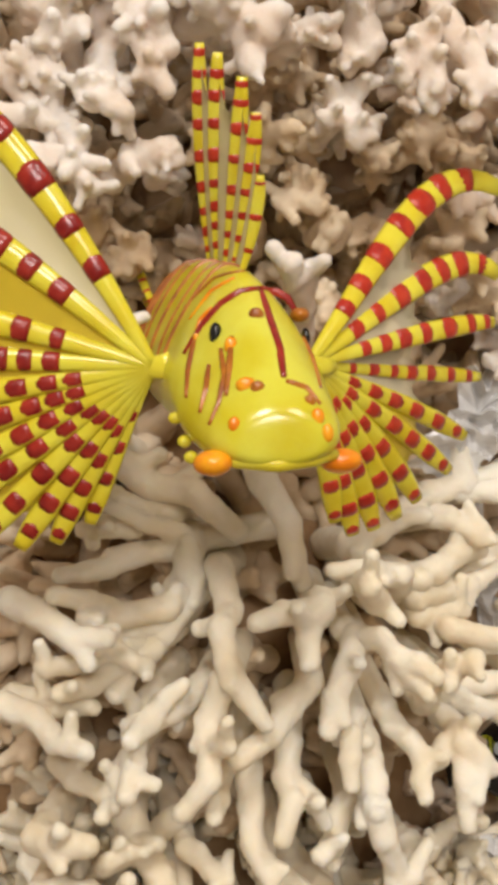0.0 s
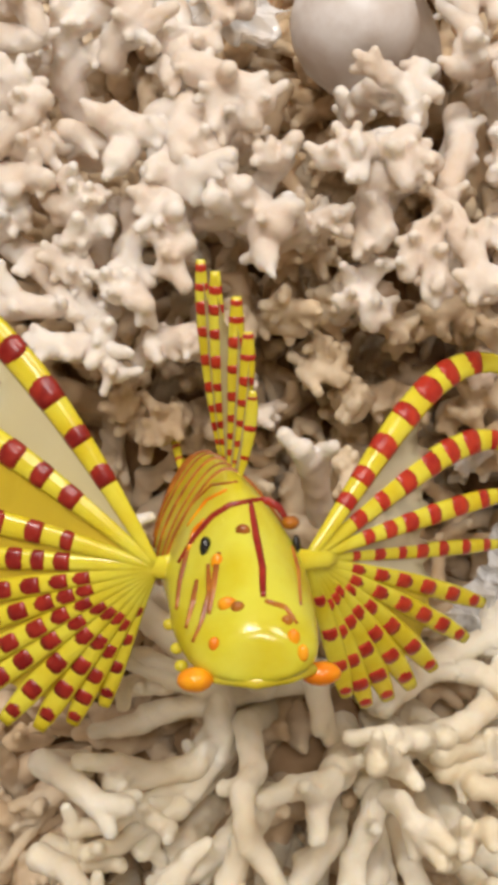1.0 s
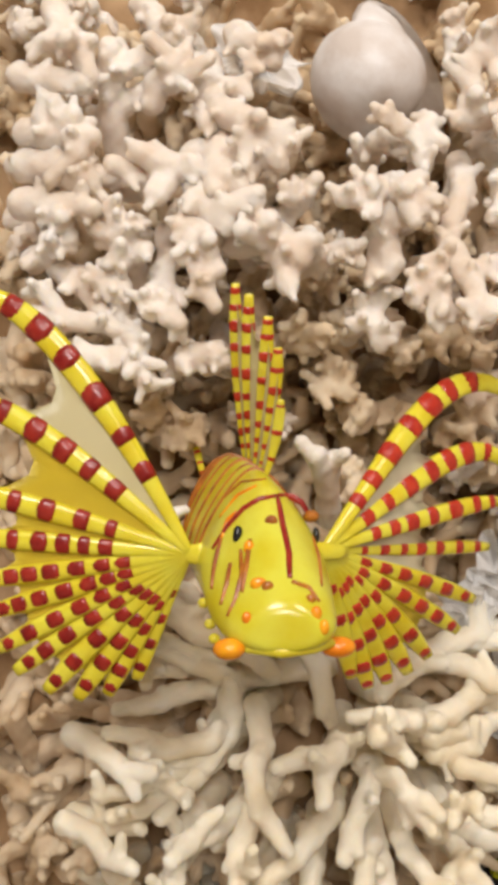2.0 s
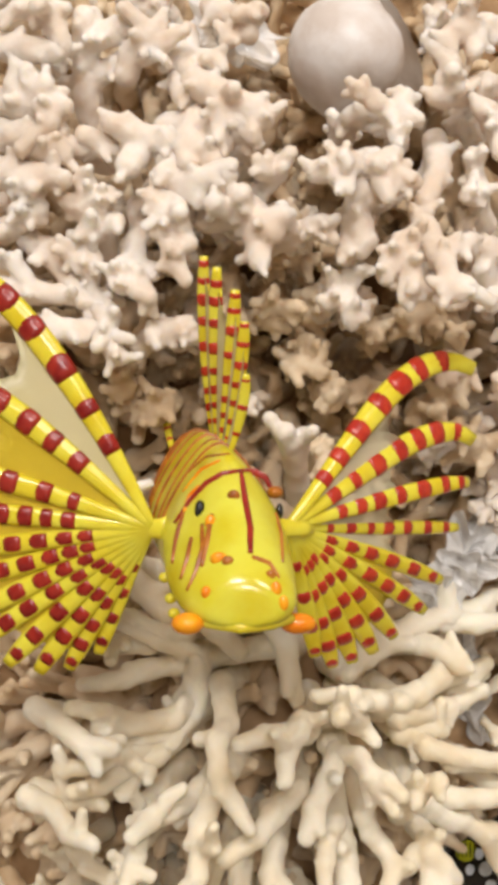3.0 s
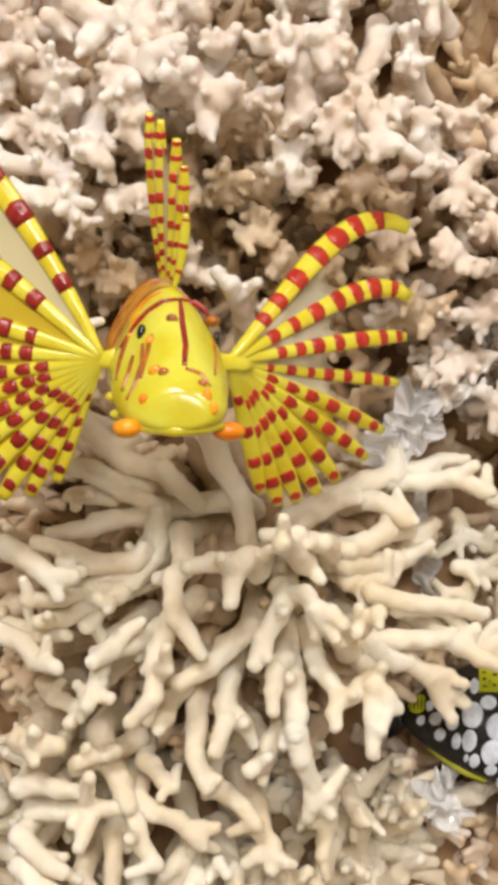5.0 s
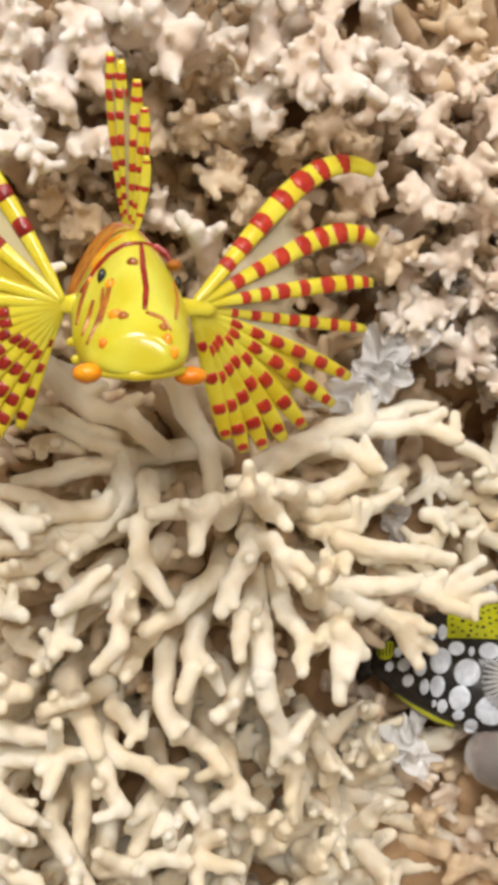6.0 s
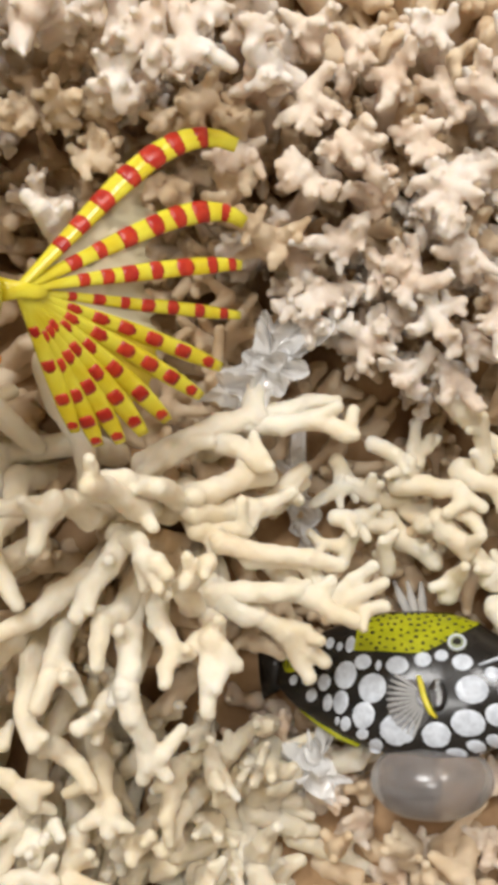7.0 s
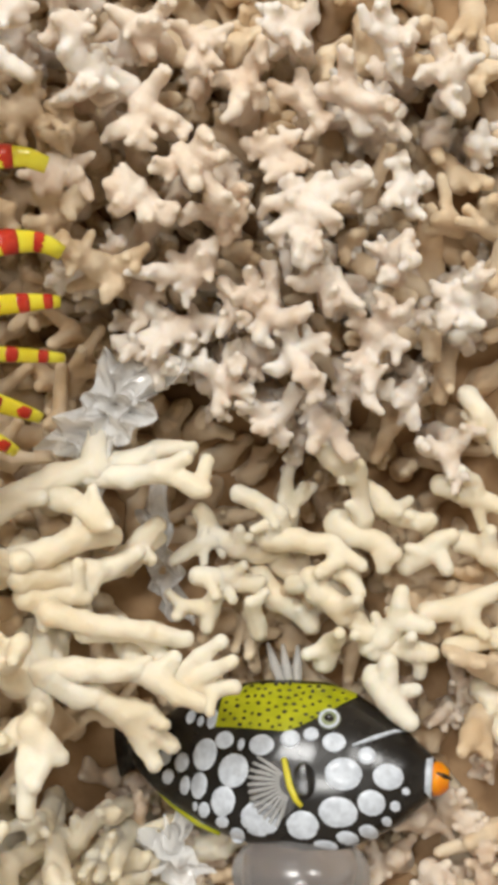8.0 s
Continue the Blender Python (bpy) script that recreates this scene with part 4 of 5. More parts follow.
line_on_face("stripe", [(-5, -24), (0, -26), (3, -30)], 0.9, BROWN)
line_on_face("stripe", [(2, -12), (3.5, -18), (4, -26)], 0.8, BROWN)
line_on_face("stripe", [(-17, -12), (-18.2, -20), (-19.6, -27)], 1.0, BROWN)
line_on_face("stripe", [(-26, -12), (-28, -20), (-29, -27)], 1.1, BROWN)
line_on_face("stripe", [(-21, -4), (-24, -7), (-26, -12)], 1.1, ORANGE)
line_on_face("stripe", [(-15, 4), (-21, 1), (-27, -6)], 0.7, ORANGE)
line_on_face("stripe", [(-12, 6), (-20, 5), (-28, -2)], 0.6, BROWN)
for u, v, ru, rv, mat in ((-17.5, -14.5, 1.7, 2.4, ORANGE), (-14.7, -24.6, 2.6, 2.0, ORANGE), (-12, -25.2, 1.8, 1.6, BROWN), (-18.2, -34, 1.5, 1.9, ORANGE), (-10.6, -6.6, 2.0, 1.8, BROWN),
                          (2.0, -33, 1.7, 2.2, ORANGE), (0.5, -29, 1.5, 1.5, BROWN), (4.2, -37, 1.5, 2.3, ORANGE)):
    part("spot", bead(on_face(u, v, 0.1), ru, rv, 0.8, 2), mat, lion_body)
part("eye", bead(on_face(-20.9, -11.2, -0.4), 1.7, 3.2, 1.8), BLACK, lion_body, "glossy black bead eye")
part("eye", bead(on_face(3.4, -12, -0.4), 1.2, 2.6, 1.6), BLACK, lion_body, "glossy black bead eye")
part("brow_horn", bead(on_face(2.0, -6.0, 1.2), 2.6, 2.0, 3.4), BROWN, lion_body, "small brown brow horn")
part("lip_corner", bead((-23.6, -43.2, 84), 4.8, 3.3, 4.2), ORANGE, lion_body, "bright orange lip corner")
part("lip_corner", bead((8.6, -44.2, 76), 5.4, 3.2, 4.2), ORANGE, lion_body, "bright orange lip corner")
part("lip", tube([(-24, -41.6, 80), (-18, -43, 83), (-8, -44, 85), (1, -43.4, 83), (7, -42.4, 79)], [1.3, 1.8, 2.1, 1.8, 1.3], 10), LEMON, lion_body)
for v, h in ((-30, 62), (-36, 66), (-40, 70)):
    part("frill", bead((-32 + (v + 30) * -0.35, v - 2, h), 1.9, 1.7, 1.7, 2), LEMON, lion_body)
for j in range(9):
    k = 7.2 + 0.55 * j
    pts = [on_section(k, math.radians(a), 0.25) for a in range(15, 196, 9)]
    part("stripe", tube(pts, [0.4 if j % 2 else 0.6] * len(pts), 6, 0.3), BROWN, lion_body)

# The fans: rays from one root, a thin web between them, and enamel bands across each ray.


def bent(root, tip, bow, hook, k):
    """A point along a ray: it leaves the root with a bow and hooks over at its tip."""
    a, b = Vector(root), Vector(tip)
    d = b - a
    side = Vector((-d.y, d.x, 0)).normalized()
    k = k * (0.5 + 0.5 * k)
    p, q = a + d * 0.42 + side * bow, b - d * 0.12 + side * (hook * 1.9 + bow * 0.4)
    return a * (1 - k) ** 3 + p * (3 * k * (1 - k) ** 2) + q * (3 * k * k * (1 - k)) + b * k ** 3


def ray(fin, root, tip, bow, wide, bands, hook=0.0, start=0.32, enamel=None):
    shift = 0.04 * math.sin(tip[0] * 1.3 + tip[1] * 2.1)
    pts = [bent(root, tip, bow, hook, i / 18) for i in range(19)]
    radii = [wide * (0.3 + 0.7 * min(1, 1.7 * i / 18)) * (1 - 0.4 * max(0, i / 18 - 0.8) / 0.2) for i in range(19)]
    part("fin_ray", tube(pts, radii, 10, 0.4), LEMON, fin)
    for j in range(bands):
        k = start + shift + (0.91 - start) * j / max(1, bands - 1) + 0.012 * math.sin(j * 5.1 + tip[1])
        half = 0.029 if wide > 3.2 else 0.024
        half *= 1 + 0.2 * math.sin(j * 3.7 + tip[0])
        r = wide * (0.3 + 0.7 * min(1, 1.7 * k)) * (1 - 0.4 * max(0, k - 0.8) / 0.2) * 1.025
        thick = 0.42
        if tip[1] < -24:
            r, thick, half = r * 0.9, 0.5, 0.034
        part("band", tube([bent(root, tip, bow, hook, k + half * q) for q in (-1, -0.4, 0.4, 1)], [r * 0.93, r, r, r * 0.93], 10, thick), enamel or BRIGHT_RED, fin)


def webs(fin, rays, outer, mats, inner=0.05, sag=0.16):
    """A thin web between each two neighbouring rays."""
    for n in range(len(rays) - 1):
        ra, rb, oa, ob_ = rays[n], rays[n + 1], outer[n], outer[n + 1]
        bm = bmesh.new()
        rows = []
        for i in range(11):
            row = []
            for j in range(6):
                q = j / 5
                k = inner + ((oa + (ob_ - oa) * q) * (1 - sag * math.sin(math.pi * q)) - inner) * i / 10
                p = bent(*ra, k) * (1 - q) + bent(*rb, k) * q
                row.append(bm.verts.new(at(p.x, p.y, p.z - 0.5 * math.sin(math.pi * q))))
            rows.append(row)
        for i in range(10):
            for j in range(5):
                bm.faces.new((rows[i][j], rows[i][j + 1], rows[i + 1][j + 1], rows[i + 1][j]))
        bmesh.ops.solidify(bm, geom=bm.faces[:], thickness=0.00035)
        part("web", bm, mats[n], fin)


RIGHT_ROOT, LEFT_ROOT = (6, -18.5, 34), (-37, -18, 45)


def fin_root(name, root, way, label):
    return part(name, tube([(root[0] - way * 6, root[1], root[2] + 1), (root[0] - way * 2, root[1], root[2]), (root[0] + way * 2, root[1], root[2] - 1), (root[0] + way * 6, root[1] - 0.5, root[2] - 4), (root[0] + way * 9, root[1] - 0.5, root[2] - 6)],
                           [4.6, 3.4, 2.8, 2.6, 1.5], 18, 0.4), LEMON, lion, label)


C, Y = WEB_CLEAR, WEB_YELLOW
right = [(RIGHT_ROOT, (75, 37, -9), 7, 12), (RIGHT_ROOT, (76.5, 11, -20), 5, 8), (RIGHT_ROOT, (75, -4.5, -22), 1.5, 1), (RIGHT_ROOT, (73, -22, -34), 0, 0), (RIGHT_ROOT, (66, -42, -30), 2, 0),
         (RIGHT_ROOT, (59, -53, -25), 2, 0), (RIGHT_ROOT, (47, -62, -20), 3, 0), (RIGHT_ROOT, (39, -67, -15), 3, 0), (RIGHT_ROOT, (31, -70, -12), 3, 0), (RIGHT_ROOT, (23.5, -71, -8), 2, 0), (RIGHT_ROOT, (17, -66, 0), 1, 0)]
fin = fin_root("pectoral_fin", RIGHT_ROOT, 1, "translucent fan fin with yellow rays and red bands")
webs(fin, right, [0.74, 0.7, 0.66, 0.66, 0.76, 0.84, 0.92, 0.93, 0.93, 0.93, 0.93], [C, C, C, C, Y, Y, Y, Y, Y, Y])
for n, (a, b, bow, hook) in enumerate(right):
    ray(fin, a, b, bow, (4.5, 4.2, 3.3, 2.6, 3.2, 3.3, 3.6, 3.7, 3.7, 3.6, 3.3)[n], (7, 7, 7, 7, 6, 6, 5, 5, 5, 5, 4)[n], hook)
left = [(LEFT_ROOT, (-106, 68, 45), -10, -6), (LEFT_ROOT, (-111, 33, 45), -5, -4), (LEFT_ROOT, (-114, 5, 42), -2, 0), (LEFT_ROOT, (-111, -11, 40), 0, 0), (LEFT_ROOT, (-108, -26, 38), 0, 0), (LEFT_ROOT, (-105, -37, 36), 0, 0),
        (LEFT_ROOT, (-102, -49, 34), -1, 0), (LEFT_ROOT, (-97, -57, 32), -1, 0), (LEFT_ROOT, (-87, -64, 30), -2, 0), (LEFT_ROOT, (-77, -67, 28), -2, 0), (LEFT_ROOT, (-67, -66, 27), -2, 0), (LEFT_ROOT, (-57, -61, 27), -2, 0)]
fin = fin_root("pectoral_fin", LEFT_ROOT, -1, "yellow fan fin with dark red bands on its rays")
webs(fin, left, [0.8, 0.8, 0.84, 0.9, 0.93, 0.94, 0.94, 0.94, 0.94, 0.94, 0.94, 0.94], [WEB_PALE, Y, Y, Y, Y, Y, Y, Y, Y, Y, Y])
for n, (a, b, bow, hook) in enumerate(left):
    ray(fin, a, b, bow, (4.4, 4.1, 3.7, 3.3, 3.3, 3.3, 3.3, 3.4, 3.6, 3.6, 3.4, 3.0)[n], (6, 6, 6, 7, 7, 7, 6, 6, 5, 5, 5, 4)[n], hook, 0.38, RED)

back = [((-19, 10, 12), (-21, 70.5, 40), 2, 0), ((-17.5, 9, 20), (-16.5, 66, 46), 1, 0), ((-16, 8, 28), (-10.5, 58, 51), -1, 0), ((-14.5, 7, 36), (-7.5, 47.5, 55), -2, 0), ((-13, 5, 43), (-7, 31, 55), -2, 0)]
fin = part("dorsal_fin", tube([(-13, 5, 46), (-15, 8, 34), (-18, 10, 18), (-21, 12, 4)], [1.2, 1.8, 1.8, 1.2], 10), LEMON, lion, "pale dorsal fin with red-banded yellow rays")
webs(fin, back, [0.95, 0.92, 0.9, 0.9, 0.92], [WEB_PALE] * 4, 0.02)
for n, (a, b, bow, hook) in enumerate(back):
    ray(fin, a, b, bow, (2.2, 2.3, 2.4, 2.2, 1.8)[n], (9, 9, 8, 7, 4)[n], hook, 0.12)
tail = [((-35, 2, -34), (-42, 24, -66), 1, 0), ((-35, 2, -34), (-40, 12, -72), 0, 0), ((-35, 2, -34), (-39, -2, -74), 0, 0), ((-35, 2, -34), (-40, -16, -70), 0, 0)]
fin = part("tail_fin", tube([(-34, 1, -30), (-35, 2, -36), (-35.5, 2, -42)], [5, 5, 3], 10), LEMON, lion, "pale tail fin with banded rays")
webs(fin, tail, [0.85] * 4, [C] * 3, 0.04)
for a, b, bow, hook in tail:
    ray(fin, a, b, bow, 1.6, 5, hook)

# ---- the spotted glass fish on its glass foot ----
BLUE_WHITE = painted("pale_blue_enamel", (0.54, 0.58, 0.64), (0.72, 0.77, 0.84), 0.3, 300, 0.4)
GREEN_YELLOW = painted("green_yellow_enamel", (0.32, 0.34, 0.005), (0.46, 0.47, 0.01), 0.28, 100)
OLIVE = painted("olive_enamel", (0.20, 0.24, 0.13), (0.36, 0.40, 0.24), 0.2, 300)
trigger = tagged(new("fish_ornament"), "black glass fish ornament with pale blue spots and a yellow-green back", "ornament")
AHEAD, UPWARD = Vector((0.996, -0.044, 0.084)).normalized(), Vector((0.118, 0.897, -0.426)).normalized()
ACROSS = AHEAD.cross(UPWARD).normalized()
SIDE = Matrix.Translation((148, -175.3, -98.2)) @ Matrix((AHEAD, UPWARD, ACROSS)).transposed().to_4x4()
PROFILE = [(-68, 0, 5, 2), (-63, 0, 9.5, 4), (-57, 0.5, 15, 7), (-48, 1, 21, 10), (-36, 1, 26.5, 12.5), (-24, 1, 30, 14.5), (-10, 0.5, 32, 15.5), (4, 0, 32.5, 15.5), (16, -0.5, 29.5, 14.5), (28, -1, 23, 12.5), (38, -1, 16.5, 10), (43, -0.5, 11.5, 8), (48, 0, 7, 5.5)]


def shape(x):
    """Centre, half height and half thickness at x along the spotted fish."""
    xs, zc, hh, ht = zip(*PROFILE)
    return [float(np.interp(x, xs, q)) for q in (zc, hh, ht)]


def flank(x, z, lift_=0.0):
    zc, hh, ht = shape(x)
    s = max(-0.999, min(0.999, (z - zc) / hh))
    return tuple(SIDE @ Vector((x, z, (ht + lift_) * math.sqrt(1 - s * s) + lift_ * 0.3)))


def trigger_body():
    bm = bmesh.new()
    rings = []
    for j in range(59):
        x = -68 + 2 * j
        zc, hh, ht = shape(x)
        rings.append([bm.verts.new(at(*(SIDE @ Vector((x, zc + hh * math.sin(a), ht * math.cos(a)))))) for a in (2 * math.pi * i / 36 for i in range(36))])
    for a, b in zip(rings, rings[1:]):
        for i in range(36):
            bm.faces.new((a[i], a[(i + 1) % 36], b[(i + 1) % 36], b[i]))
    bm.faces.new(rings[0])
    bm.faces.new(rings[-1][::-1])
    bmesh.ops.recalc_face_normals(bm, faces=bm.faces)
    return bm


body = part("body", trigger_body(), BLACK, trigger, "glossy black glass body")


def patch(name, x, z, rx, rz, mat, lift_=0.35, rings=4, turns=20):
    """An oval of enamel that follows the flank."""
    bm = bmesh.new()
    mid = bm.verts.new(at(*flank(x, z, lift_)))
    last = None
    for r in range(1, rings + 1):
        k = r / rings
        now = [bm.verts.new(at(*flank(x + rx * k * math.cos(a), z + rz * k * math.sin(a), lift_ if r < rings else -0.1))) for a in (2 * math.pi * i / turns for i in range(turns))]
        for i in range(turns):
            if last is None:
                bm.faces.new((mid, now[i], now[(i + 1) % turns]))
            else:
                bm.faces.new((last[i], now[i], now[(i + 1) % turns], last[(i + 1) % turns]))
        last = now
    return part(name, bm, mat, body)


def spot(x, z, rx, rz):
    return patch("spot", x, z, rx, rz, BLUE_WHITE)

spot(15.9, -3.8, 7.1, 6.1)
spot(32.0, -2.8, 5.8, 4.9)
spot(15.5, -17.2, 7.3, 5.4)
spot(27.0, -12.6, 5.2, 4.6)
spot(23.5, 3.8, 3.4, 3.3)
spot(11.0, 7.3, 4.5, 3.8)
spot(2.1, 9.5, 3.0, 2.7)
spot(-5.4, 7.1, 3.8, 3.4)
spot(-15.7, 3.8, 5.0, 4.1)
spot(-30.4, 4.6, 3.8, 3.5)
spot(-25.0, -6.3, 6.1, 6.4)
spot(-37.1, -1.2, 4.9, 6.3)
spot(-46.0, -4.6, 3.0, 3.7)
spot(-27.6, -17.3, 4.9, 5.4)
spot(-37.8, -12.5, 3.4, 4.9)
spot(-43.5, -12.8, 2.2, 3.5)
spot(-35.0, -20.8, 2.4, 2.7)
spot(-12.7, -21.9, 7.9, 6.1)
spot(3.1, -22.9, 6.1, 4.9)
spot(19.5, -25.3, 4.1, 2.2)
spot(11.9, -28.6, 4.4, 1.6)
spot(26.7, -22.2, 3.5, 2.2)
spot(35.5, -12.7, 1.9, 1.9)
spot(32.9, -18.0, 1.8, 1.6)
spot(38.8, -7.1, 1.5, 1.4)
spot(-36.9, 12.5, 2.2, 4.1)
spot(-41.5, 11.4, 1.4, 2.2)
spot(-27.5, -24.4, 2.7, 1.9)
spot(-21.6, -28.3, 3.0, 2.4)
spot(-23.6, 3.3, 1.4, 2.4)
spot(-38.7, -19.8, 1.1, 1.6)
spot(-53.5, -3.0, 3.0, 3.2)
spot(-56.5, 3.0, 2.0, 2.6)
spot(-51.0, -10.0, 2.6, 2.8)
spot(-60.0, -3.5, 2.0, 2.4)
spot(-46.0, 13.0, 2.0, 3.0)


def saddle():
    bm = bmesh.new()
    rows = []
    for i in range(25):
        x = -35 + 51 * i / 24
        zc, hh, ht = shape(x)
        low = 9.5 if x < -8 else 9.5 + 17 * ((x + 8) / 24) ** 1.3
        top = zc + hh * 0.995
        low = min(low, top - 0.5)
        rows.append([bm.verts.new(at(*flank(x, low + (top - low) * j / 8, 0.3))) for j in range(9)])
    for a, b in zip(rows, rows[1:]):
        for j in range(8):
            bm.faces.new((a[j], b[j], b[j + 1], a[j + 1]))
    return part("back_patch", bm, GREEN_YELLOW, body, "yellow-green back patch dotted with black")


saddle()
dots = np.random.default_rng(4)
placed = []
for _ in range(3000):
    x, z = dots.uniform(-33, 13), dots.uniform(10.5, 30)
    low = 10.5 if x < -8 else 10.5 + 17 * ((x + 8) / 24) ** 1.3
    zc, hh, ht = shape(x)
    if low < z < zc + hh * 0.93 and all(math.hypot(x - a, z - b) > 2.7 for a, b in placed):
        placed.append((x, z))
        patch("dot", x, z, dots.uniform(0.8, 1.5), dots.uniform(0.65, 1.1), BLACK, 0.6, 2, 10)


def side_tube(name, way, radii, mat, parent, lift_=0.6, flat=0.6, label=""):
    return part(name, tube([flank(x, z, lift_) for x, z in way], radii, 8, flat), mat, parent, label)


ex, ez = 7.9, 15.9
eye = patch("eye", ex, ez, 4.2, 4.2, OLIVE, 0.9)
part("pupil", bead(flank(ex, ez, 0.8), 2.0, 2.0, 1.2, 2), BLACK, eye)
side_tube("eye_ring", [(ex + 3.4 * math.cos(a), ez + 3.4 * math.sin(a)) for a in (2 * math.pi * i / 20 for i in range(21))], [0.6] * 21, BLUE_WHITE, eye, 1.0)
side_tube("streak", [(17.8, 6.7), (25, 10.5), (32, 14.5), (36, 15.6)], [0.5, 0.9, 0.8, 0.3], BLUE_WHITE, body)
# side fin: glass ribs under a yellow arc, with a clear bead before it
fan = patch("side_fin", -8.5, -12, 9.5, 10.5, CLOUDY, 1.4)
for i in range(12):
    a = radians(150 + 9.5 * i)
    side_tube("rib", [(-1.5 + 5 * math.cos(a), -9 + 5 * math.sin(a)), (-1.5 + 11 * math.cos(a), -9 + 11 * math.sin(a)), (-1.5 + 17 * math.cos(a), -9 + 16 * math.sin(a))], [0.5, 0.75, 0.6], GLAZE, fan, 1.9, 1.0)
side_tube("arc", [(-6.2, -0.8), (-4.6, -5), (-2.8, -10), (0.2, -15), (2.6, -17)], [0.9, 1.2, 1.3, 1.2, 0.8], LEMON, fan, 2.0)
part("glass_bead", bead(flank(2.2, -8, 0.5), 4.2, 7.0, 3.2), GLASS, fan, "clear glass bead")
# mouth
mouth_at = [tuple(SIDE @ Vector((x, 0, 0))) for x in (45.0, 47.5, 50.5, 53.5)]
part("mouth_ring", tube(mouth_at[:2], [8.2, 7.6], 20, facing=(0, 1, 0)), BLUE_WHITE, trigger, "pale ring behind the mouth")
mouth = part("mouth", tube([mouth_at[1], mouth_at[2], mouth_at[3]], [6.6, 6.2, 3.6], 20, facing=(0, 1, 0)), ORANGE, trigger, "bright orange mouth")
part("mouth_slit", tube([SIDE @ Vector((49, 1.0, 6.4)), SIDE @ Vector((52, 0.2, 5.0)), SIDE @ Vector((54, 0, 1.8))], [0.5, 0.9, 0.8], 8), BLACK, mouth)
# clear dorsal spines, belly rim, tail
for x, lean in ((-14, -9), (-11, -6), (-8, -3)):
    part("spine", tube([SIDE @ Vector((x, 30, 0)), SIDE @ Vector((x + lean * 0.5, 38, -1)), SIDE @ Vector((x + lean, 47, -3))], [1.8, 2.1, 0.9], 8), GLAZE, trigger, "clear glass dorsal spine")
rim = [(-60, -9.5), (-54, -14), (-47, -18.5), (-38, -23.5), (-29, -27)]
part("belly_fin", tube([SIDE @ Vector((x, z - 1, 0)) for x, z in rim], [0.9, 1.6, 2.0, 1.8, 0.9], 8), GREEN_YELLOW, trigger, "thin yellow-green belly fin")
part("tail_fin", tube([SIDE @ Vector((-66, 0, -1)), SIDE @ Vector((-70, 0, -2)), SIDE @ Vector((-76, 0, -4))], [5, 8, 11], 14, 0.18), BLACK, trigger, "black glass tail fin")
patch("tail_patch", -62, 4.5, 4.5, 5.0, GREEN_YELLOW, 0.5)
for q in range(5):
    side_tube("tail_line", [(-65 + 1.6 * q, 1.5), (-65.4 + 1.7 * q, 5), (-65.8 + 1.8 * q, 8)], [0.25, 0.35, 0.25], BLACK, body, 0.8)
# foot
foot = bead((146, -213, -88), 26, 16.5, 19, 4)
for v in foot.verts:
    p = BANK.inverted() @ v.co * 1000
    k = 1 + 0.05 * noise.noise((p.x / 14, p.y / 14, p.z / 14))
    v.co = at(146 + (p.x - 146) * k, -213 + max(-15.2, (p.y + 213) * k), -88 + (p.z + 88) * k)
part("glass_foot", foot, CLOUDY, trigger, "cloudy rounded glass foot")

# ---- shells and cellophane ----


def shell(name, centre, r, turn, label):
    """A rounded snail shell: swelling whorls wound about a short spire."""
    bm = bmesh.new()
    rings = []
    n, m = 90, 22
    for i in range(n):
        a = 4.6 * math.pi * i / (n - 1)
        grow = math.exp(0.155 * (a - 4.6 * math.pi))
        R, w = r * 0.30 * grow, r * 0.80 * grow * (1 + 0.006 * math.sin(a * 14))
        lift_ = r * 0.75 * (1 - grow)
        rings.append([bm.verts.new((
            (R + w * math.cos(b)) * math.cos(a), (R + w * math.cos(b)) * math.sin(a), lift_ + w * 1.12 * math.sin(b))) for b in (2 * math.pi * k / m for k in range(m))])
    for a, b in zip(rings, rings[1:]):
        for k in range(m):
            bm.faces.new((a[k], a[(k + 1) % m], b[(k + 1) % m], b[k]))
    bm.faces.new(rings[0])
    bm.faces.new(rings[-1][::-1])
    bmesh.ops.recalc_face_normals(bm, faces=bm.faces)
    place = Matrix.Translation(centre) @ Euler([radians(q) for q in turn]).to_matrix().to_4x4()
    for v in bm.verts:
        v.co = at(*(place @ v.co))
    return tagged(part(name, bm, SHELL), label, "shell")


shell("snail_shell", (37, 175, -52), 37, (-60, 25, 190), "smooth white snail shell lodged among the corals")

WRAP = bpy.data.materials.new("cellophane")
WRAP.use_nodes = True
nodes, links = WRAP.node_tree.nodes, WRAP.node_tree.links
film, gloss, blend_ = nodes.new("ShaderNodeBsdfTransparent"), nodes["Principled BSDF"], nodes.new("ShaderNodeMixShader")
gloss.inputs["Base Color"].default_value = (0.97, 0.97, 0.96, 1)
gloss.inputs["Roughness"].default_value, gloss.inputs["Specular IOR Level"].default_value = 0.14, 1.0
film.inputs["Color"].default_value = (0.97, 0.97, 0.96, 1)
blend_.inputs["Fac"].default_value = 0.7
links.new(film.outputs["BSDF"], blend_.inputs[1])
links.new(gloss.outputs["BSDF"], blend_.inputs[2])
links.new(blend_.outputs["Shader"], nodes["Material Output"].inputs["Surface"])


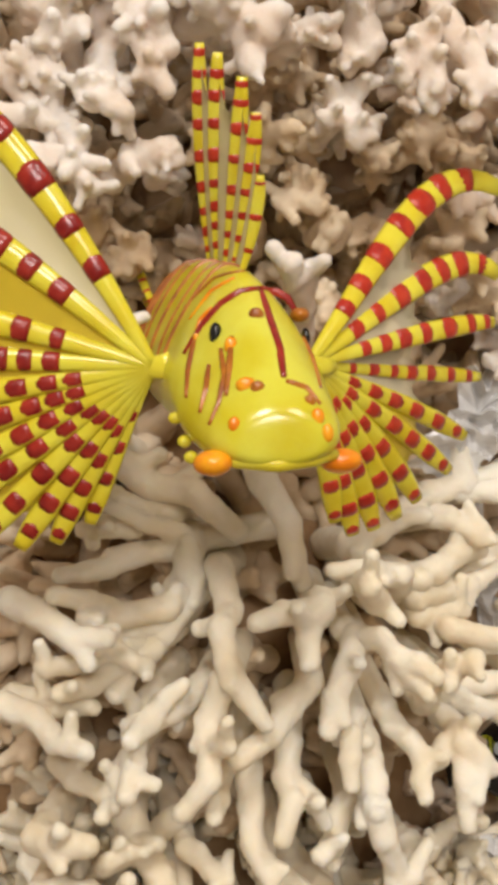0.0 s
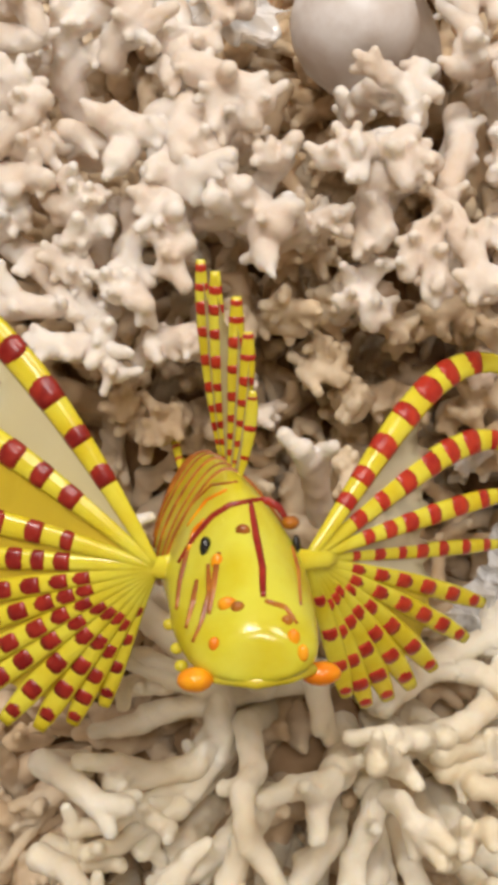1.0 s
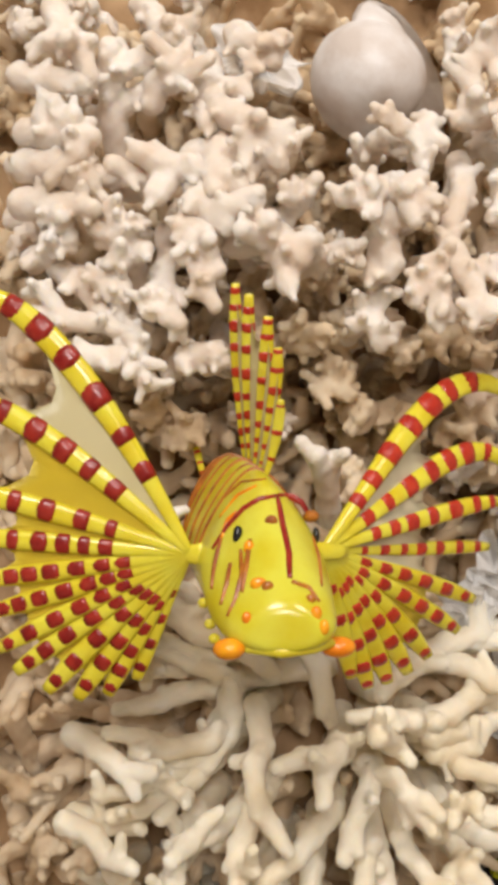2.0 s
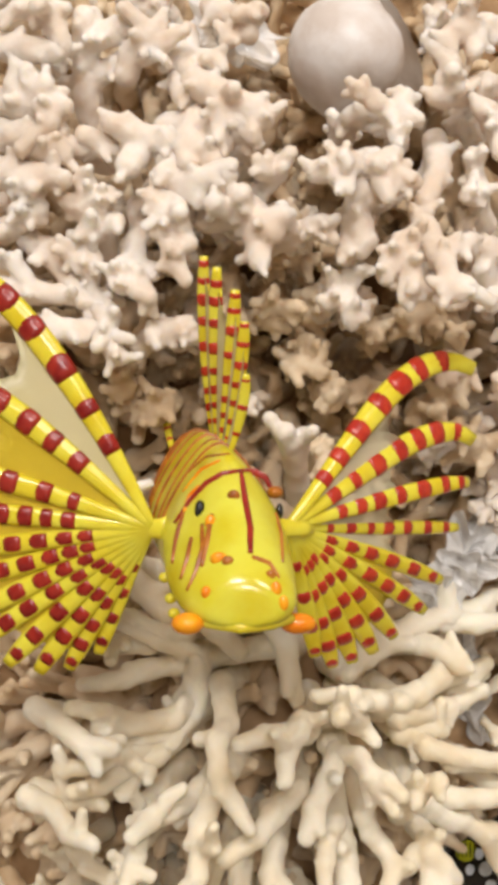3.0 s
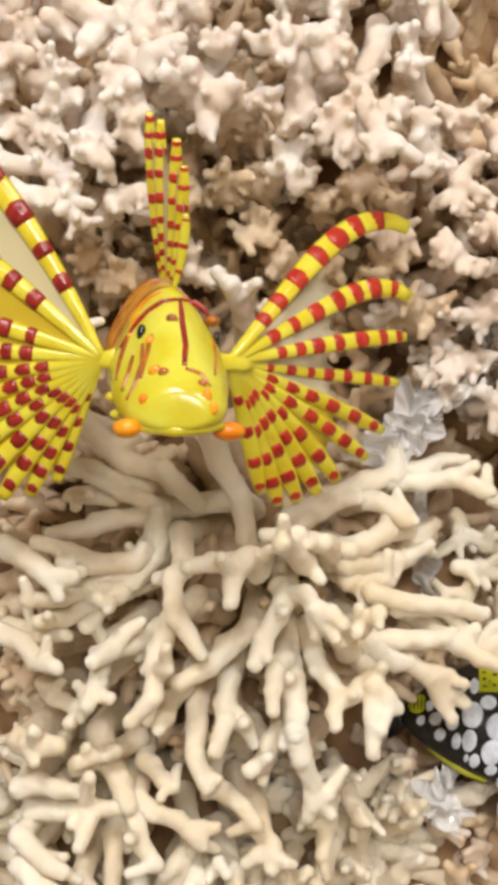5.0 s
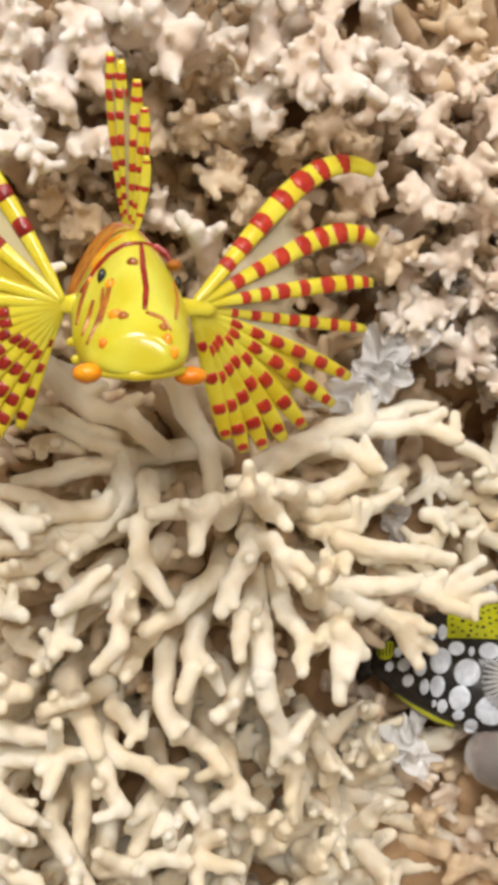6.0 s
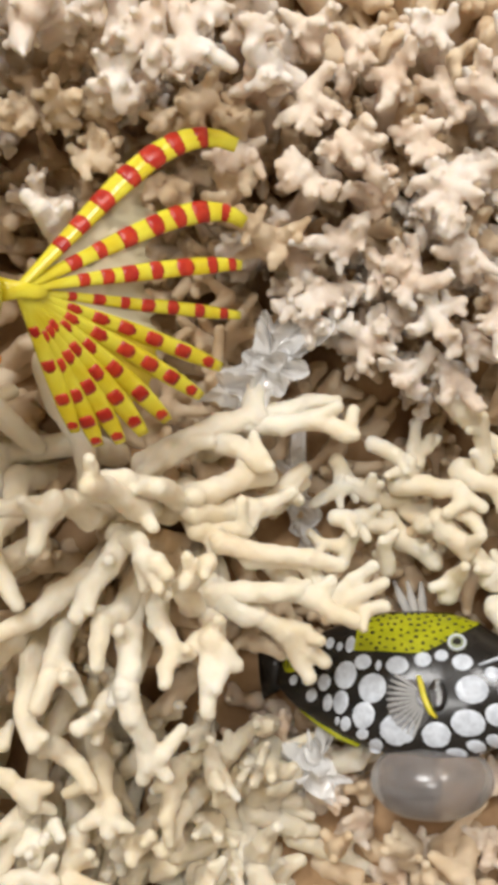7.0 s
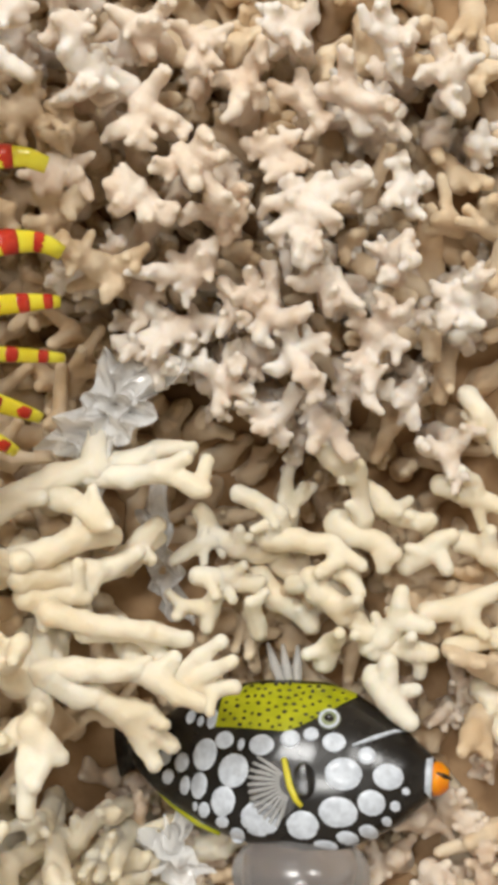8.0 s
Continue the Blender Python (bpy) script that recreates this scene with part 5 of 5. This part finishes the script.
def wrap(centre, wide, tall, seed, turn, label):
    """A crumpled sheet with sharp folds."""
    bm = bmesh.new()
    rng = random.Random(seed)
    folds = [(rng.uniform(0, 6.28), rng.uniform(3, 8), rng.uniform(2.0, 5.0), rng.uniform(0, 9)) for _ in range(7)]
    n = 34
    grid = []
    for j in range(n):
        row = []
        for i in range(n):
            u, v = (i / (n - 1) - 0.5) * wide, (j / (n - 1) - 0.5) * tall
            h = sum(amp * (abs(((u * math.cos(a) + v * math.sin(a)) / size + ph) % 2 - 1) - 0.5) for a, size, amp, ph in folds)
            e = 1 + 0.9 * noise.noise((u / 7, v / 9, seed))
            c, q = math.cos(radians(turn)), math.sin(radians(turn))
            u, v = u * e + 3 * noise.noise((v / 8, seed, 2)), v * e
            row.append(bm.verts.new(at(centre[0] + u * c - v * q, centre[1] + u * q + v * c, centre[2] + h)))
        grid.append(row)
    for j in range(n - 1):
        for i in range(n - 1):
            bm.faces.new((grid[j][i], grid[j][i + 1], grid[j + 1][i + 1], grid[j + 1][i]))
    return tagged(part("cellophane_wrap", bm, WRAP, None, smooth=False), label, "wrapping", "cellophane between the corals")


wrap((80, -40, -70), 24, 44, 3, -38, "crumpled clear cellophane tucked between corals")
wrap((90, -98, -112), 12, 48, 5, 10, "crumpled clear cellophane tucked beside the finger coral")
wrap((96, -212, -98), 14, 26, 8, 40, "crumpled clear cellophane scrap under the finger coral")
wrap((98, -206, -98), 10, 30, 9, -25, "crumpled clear cellophane scrap beside the glass foot")
wrap((-14, 172, -46), 18, 34, 12, 60, "crumpled clear cellophane beside the snail shell")

# ---- short limbs that cover the rock between the placed corals ----
undergrowth = tagged(new("coral_undergrowth"), "low coral growth filling the gaps on the rock, shade put into its buff tone", "coral", kind="stuff")
fill = np.random.default_rng(11)
limbs = []
for k in range(1150):
    u, v = fill.uniform(-150, 270), fill.uniform(-290, 210)
    h0 = core_depth(u, v) - 4
    way = np.array([fill.normal() * 0.8, fill.normal() * 0.8, 1.0])
    way /= np.linalg.norm(way)
    a = np.array([u, v, h0])
    b = a + way * fill.uniform(16, 44)
    if 80 < u < 240 and -135 < v < -25:
        b = a + way * fill.uniform(8, 18)
    if 72 < u < 215 and -232 < v < -128:
        b = a + way * fill.uniform(6, 14)
    low = v < -185 and u < 85
    if low:
        b = a + way * fill.uniform(34, 60)
    if -95 < u < 60 and -60 < v < 60:
        b = a + way * fill.uniform(24, 48)
    r = fill.uniform(3.4, 5.0)
    rods = wander(a, b, r * 1.25, r * 0.85, fill)
    for _ in range(3):
        end = b + (way + fill.normal(size=3) * 0.8) * fill.uniform(4, 9)
        rods.append((a + (b - a) * fill.uniform(0.5, 1), end, r * 0.8, r * 0.6))
    # buff limbs hold the gaps' shade in their colour; low ones stay cream
    limbs.append((rods, CORAL_CREAM if low else CORAL_SHADE_BUFF))
for tone in (CORAL_SHADE_BUFF, CORAL_CREAM):
    stems_v, stems_f, base = [], [], 0
    for rods, mat in limbs:
        if mat is not tone:
            continue
        verts, faces = skin(rods, 1.6, 3.0, 0.6, fill.random() * 9)
        stems_v.append(lift(verts))
        stems_f.append(faces + base)
        base += len(verts)
    tagged(mesh_object("limbs", np.concatenate(stems_v), np.concatenate(stems_f), tone, undergrowth), kind="stuff")
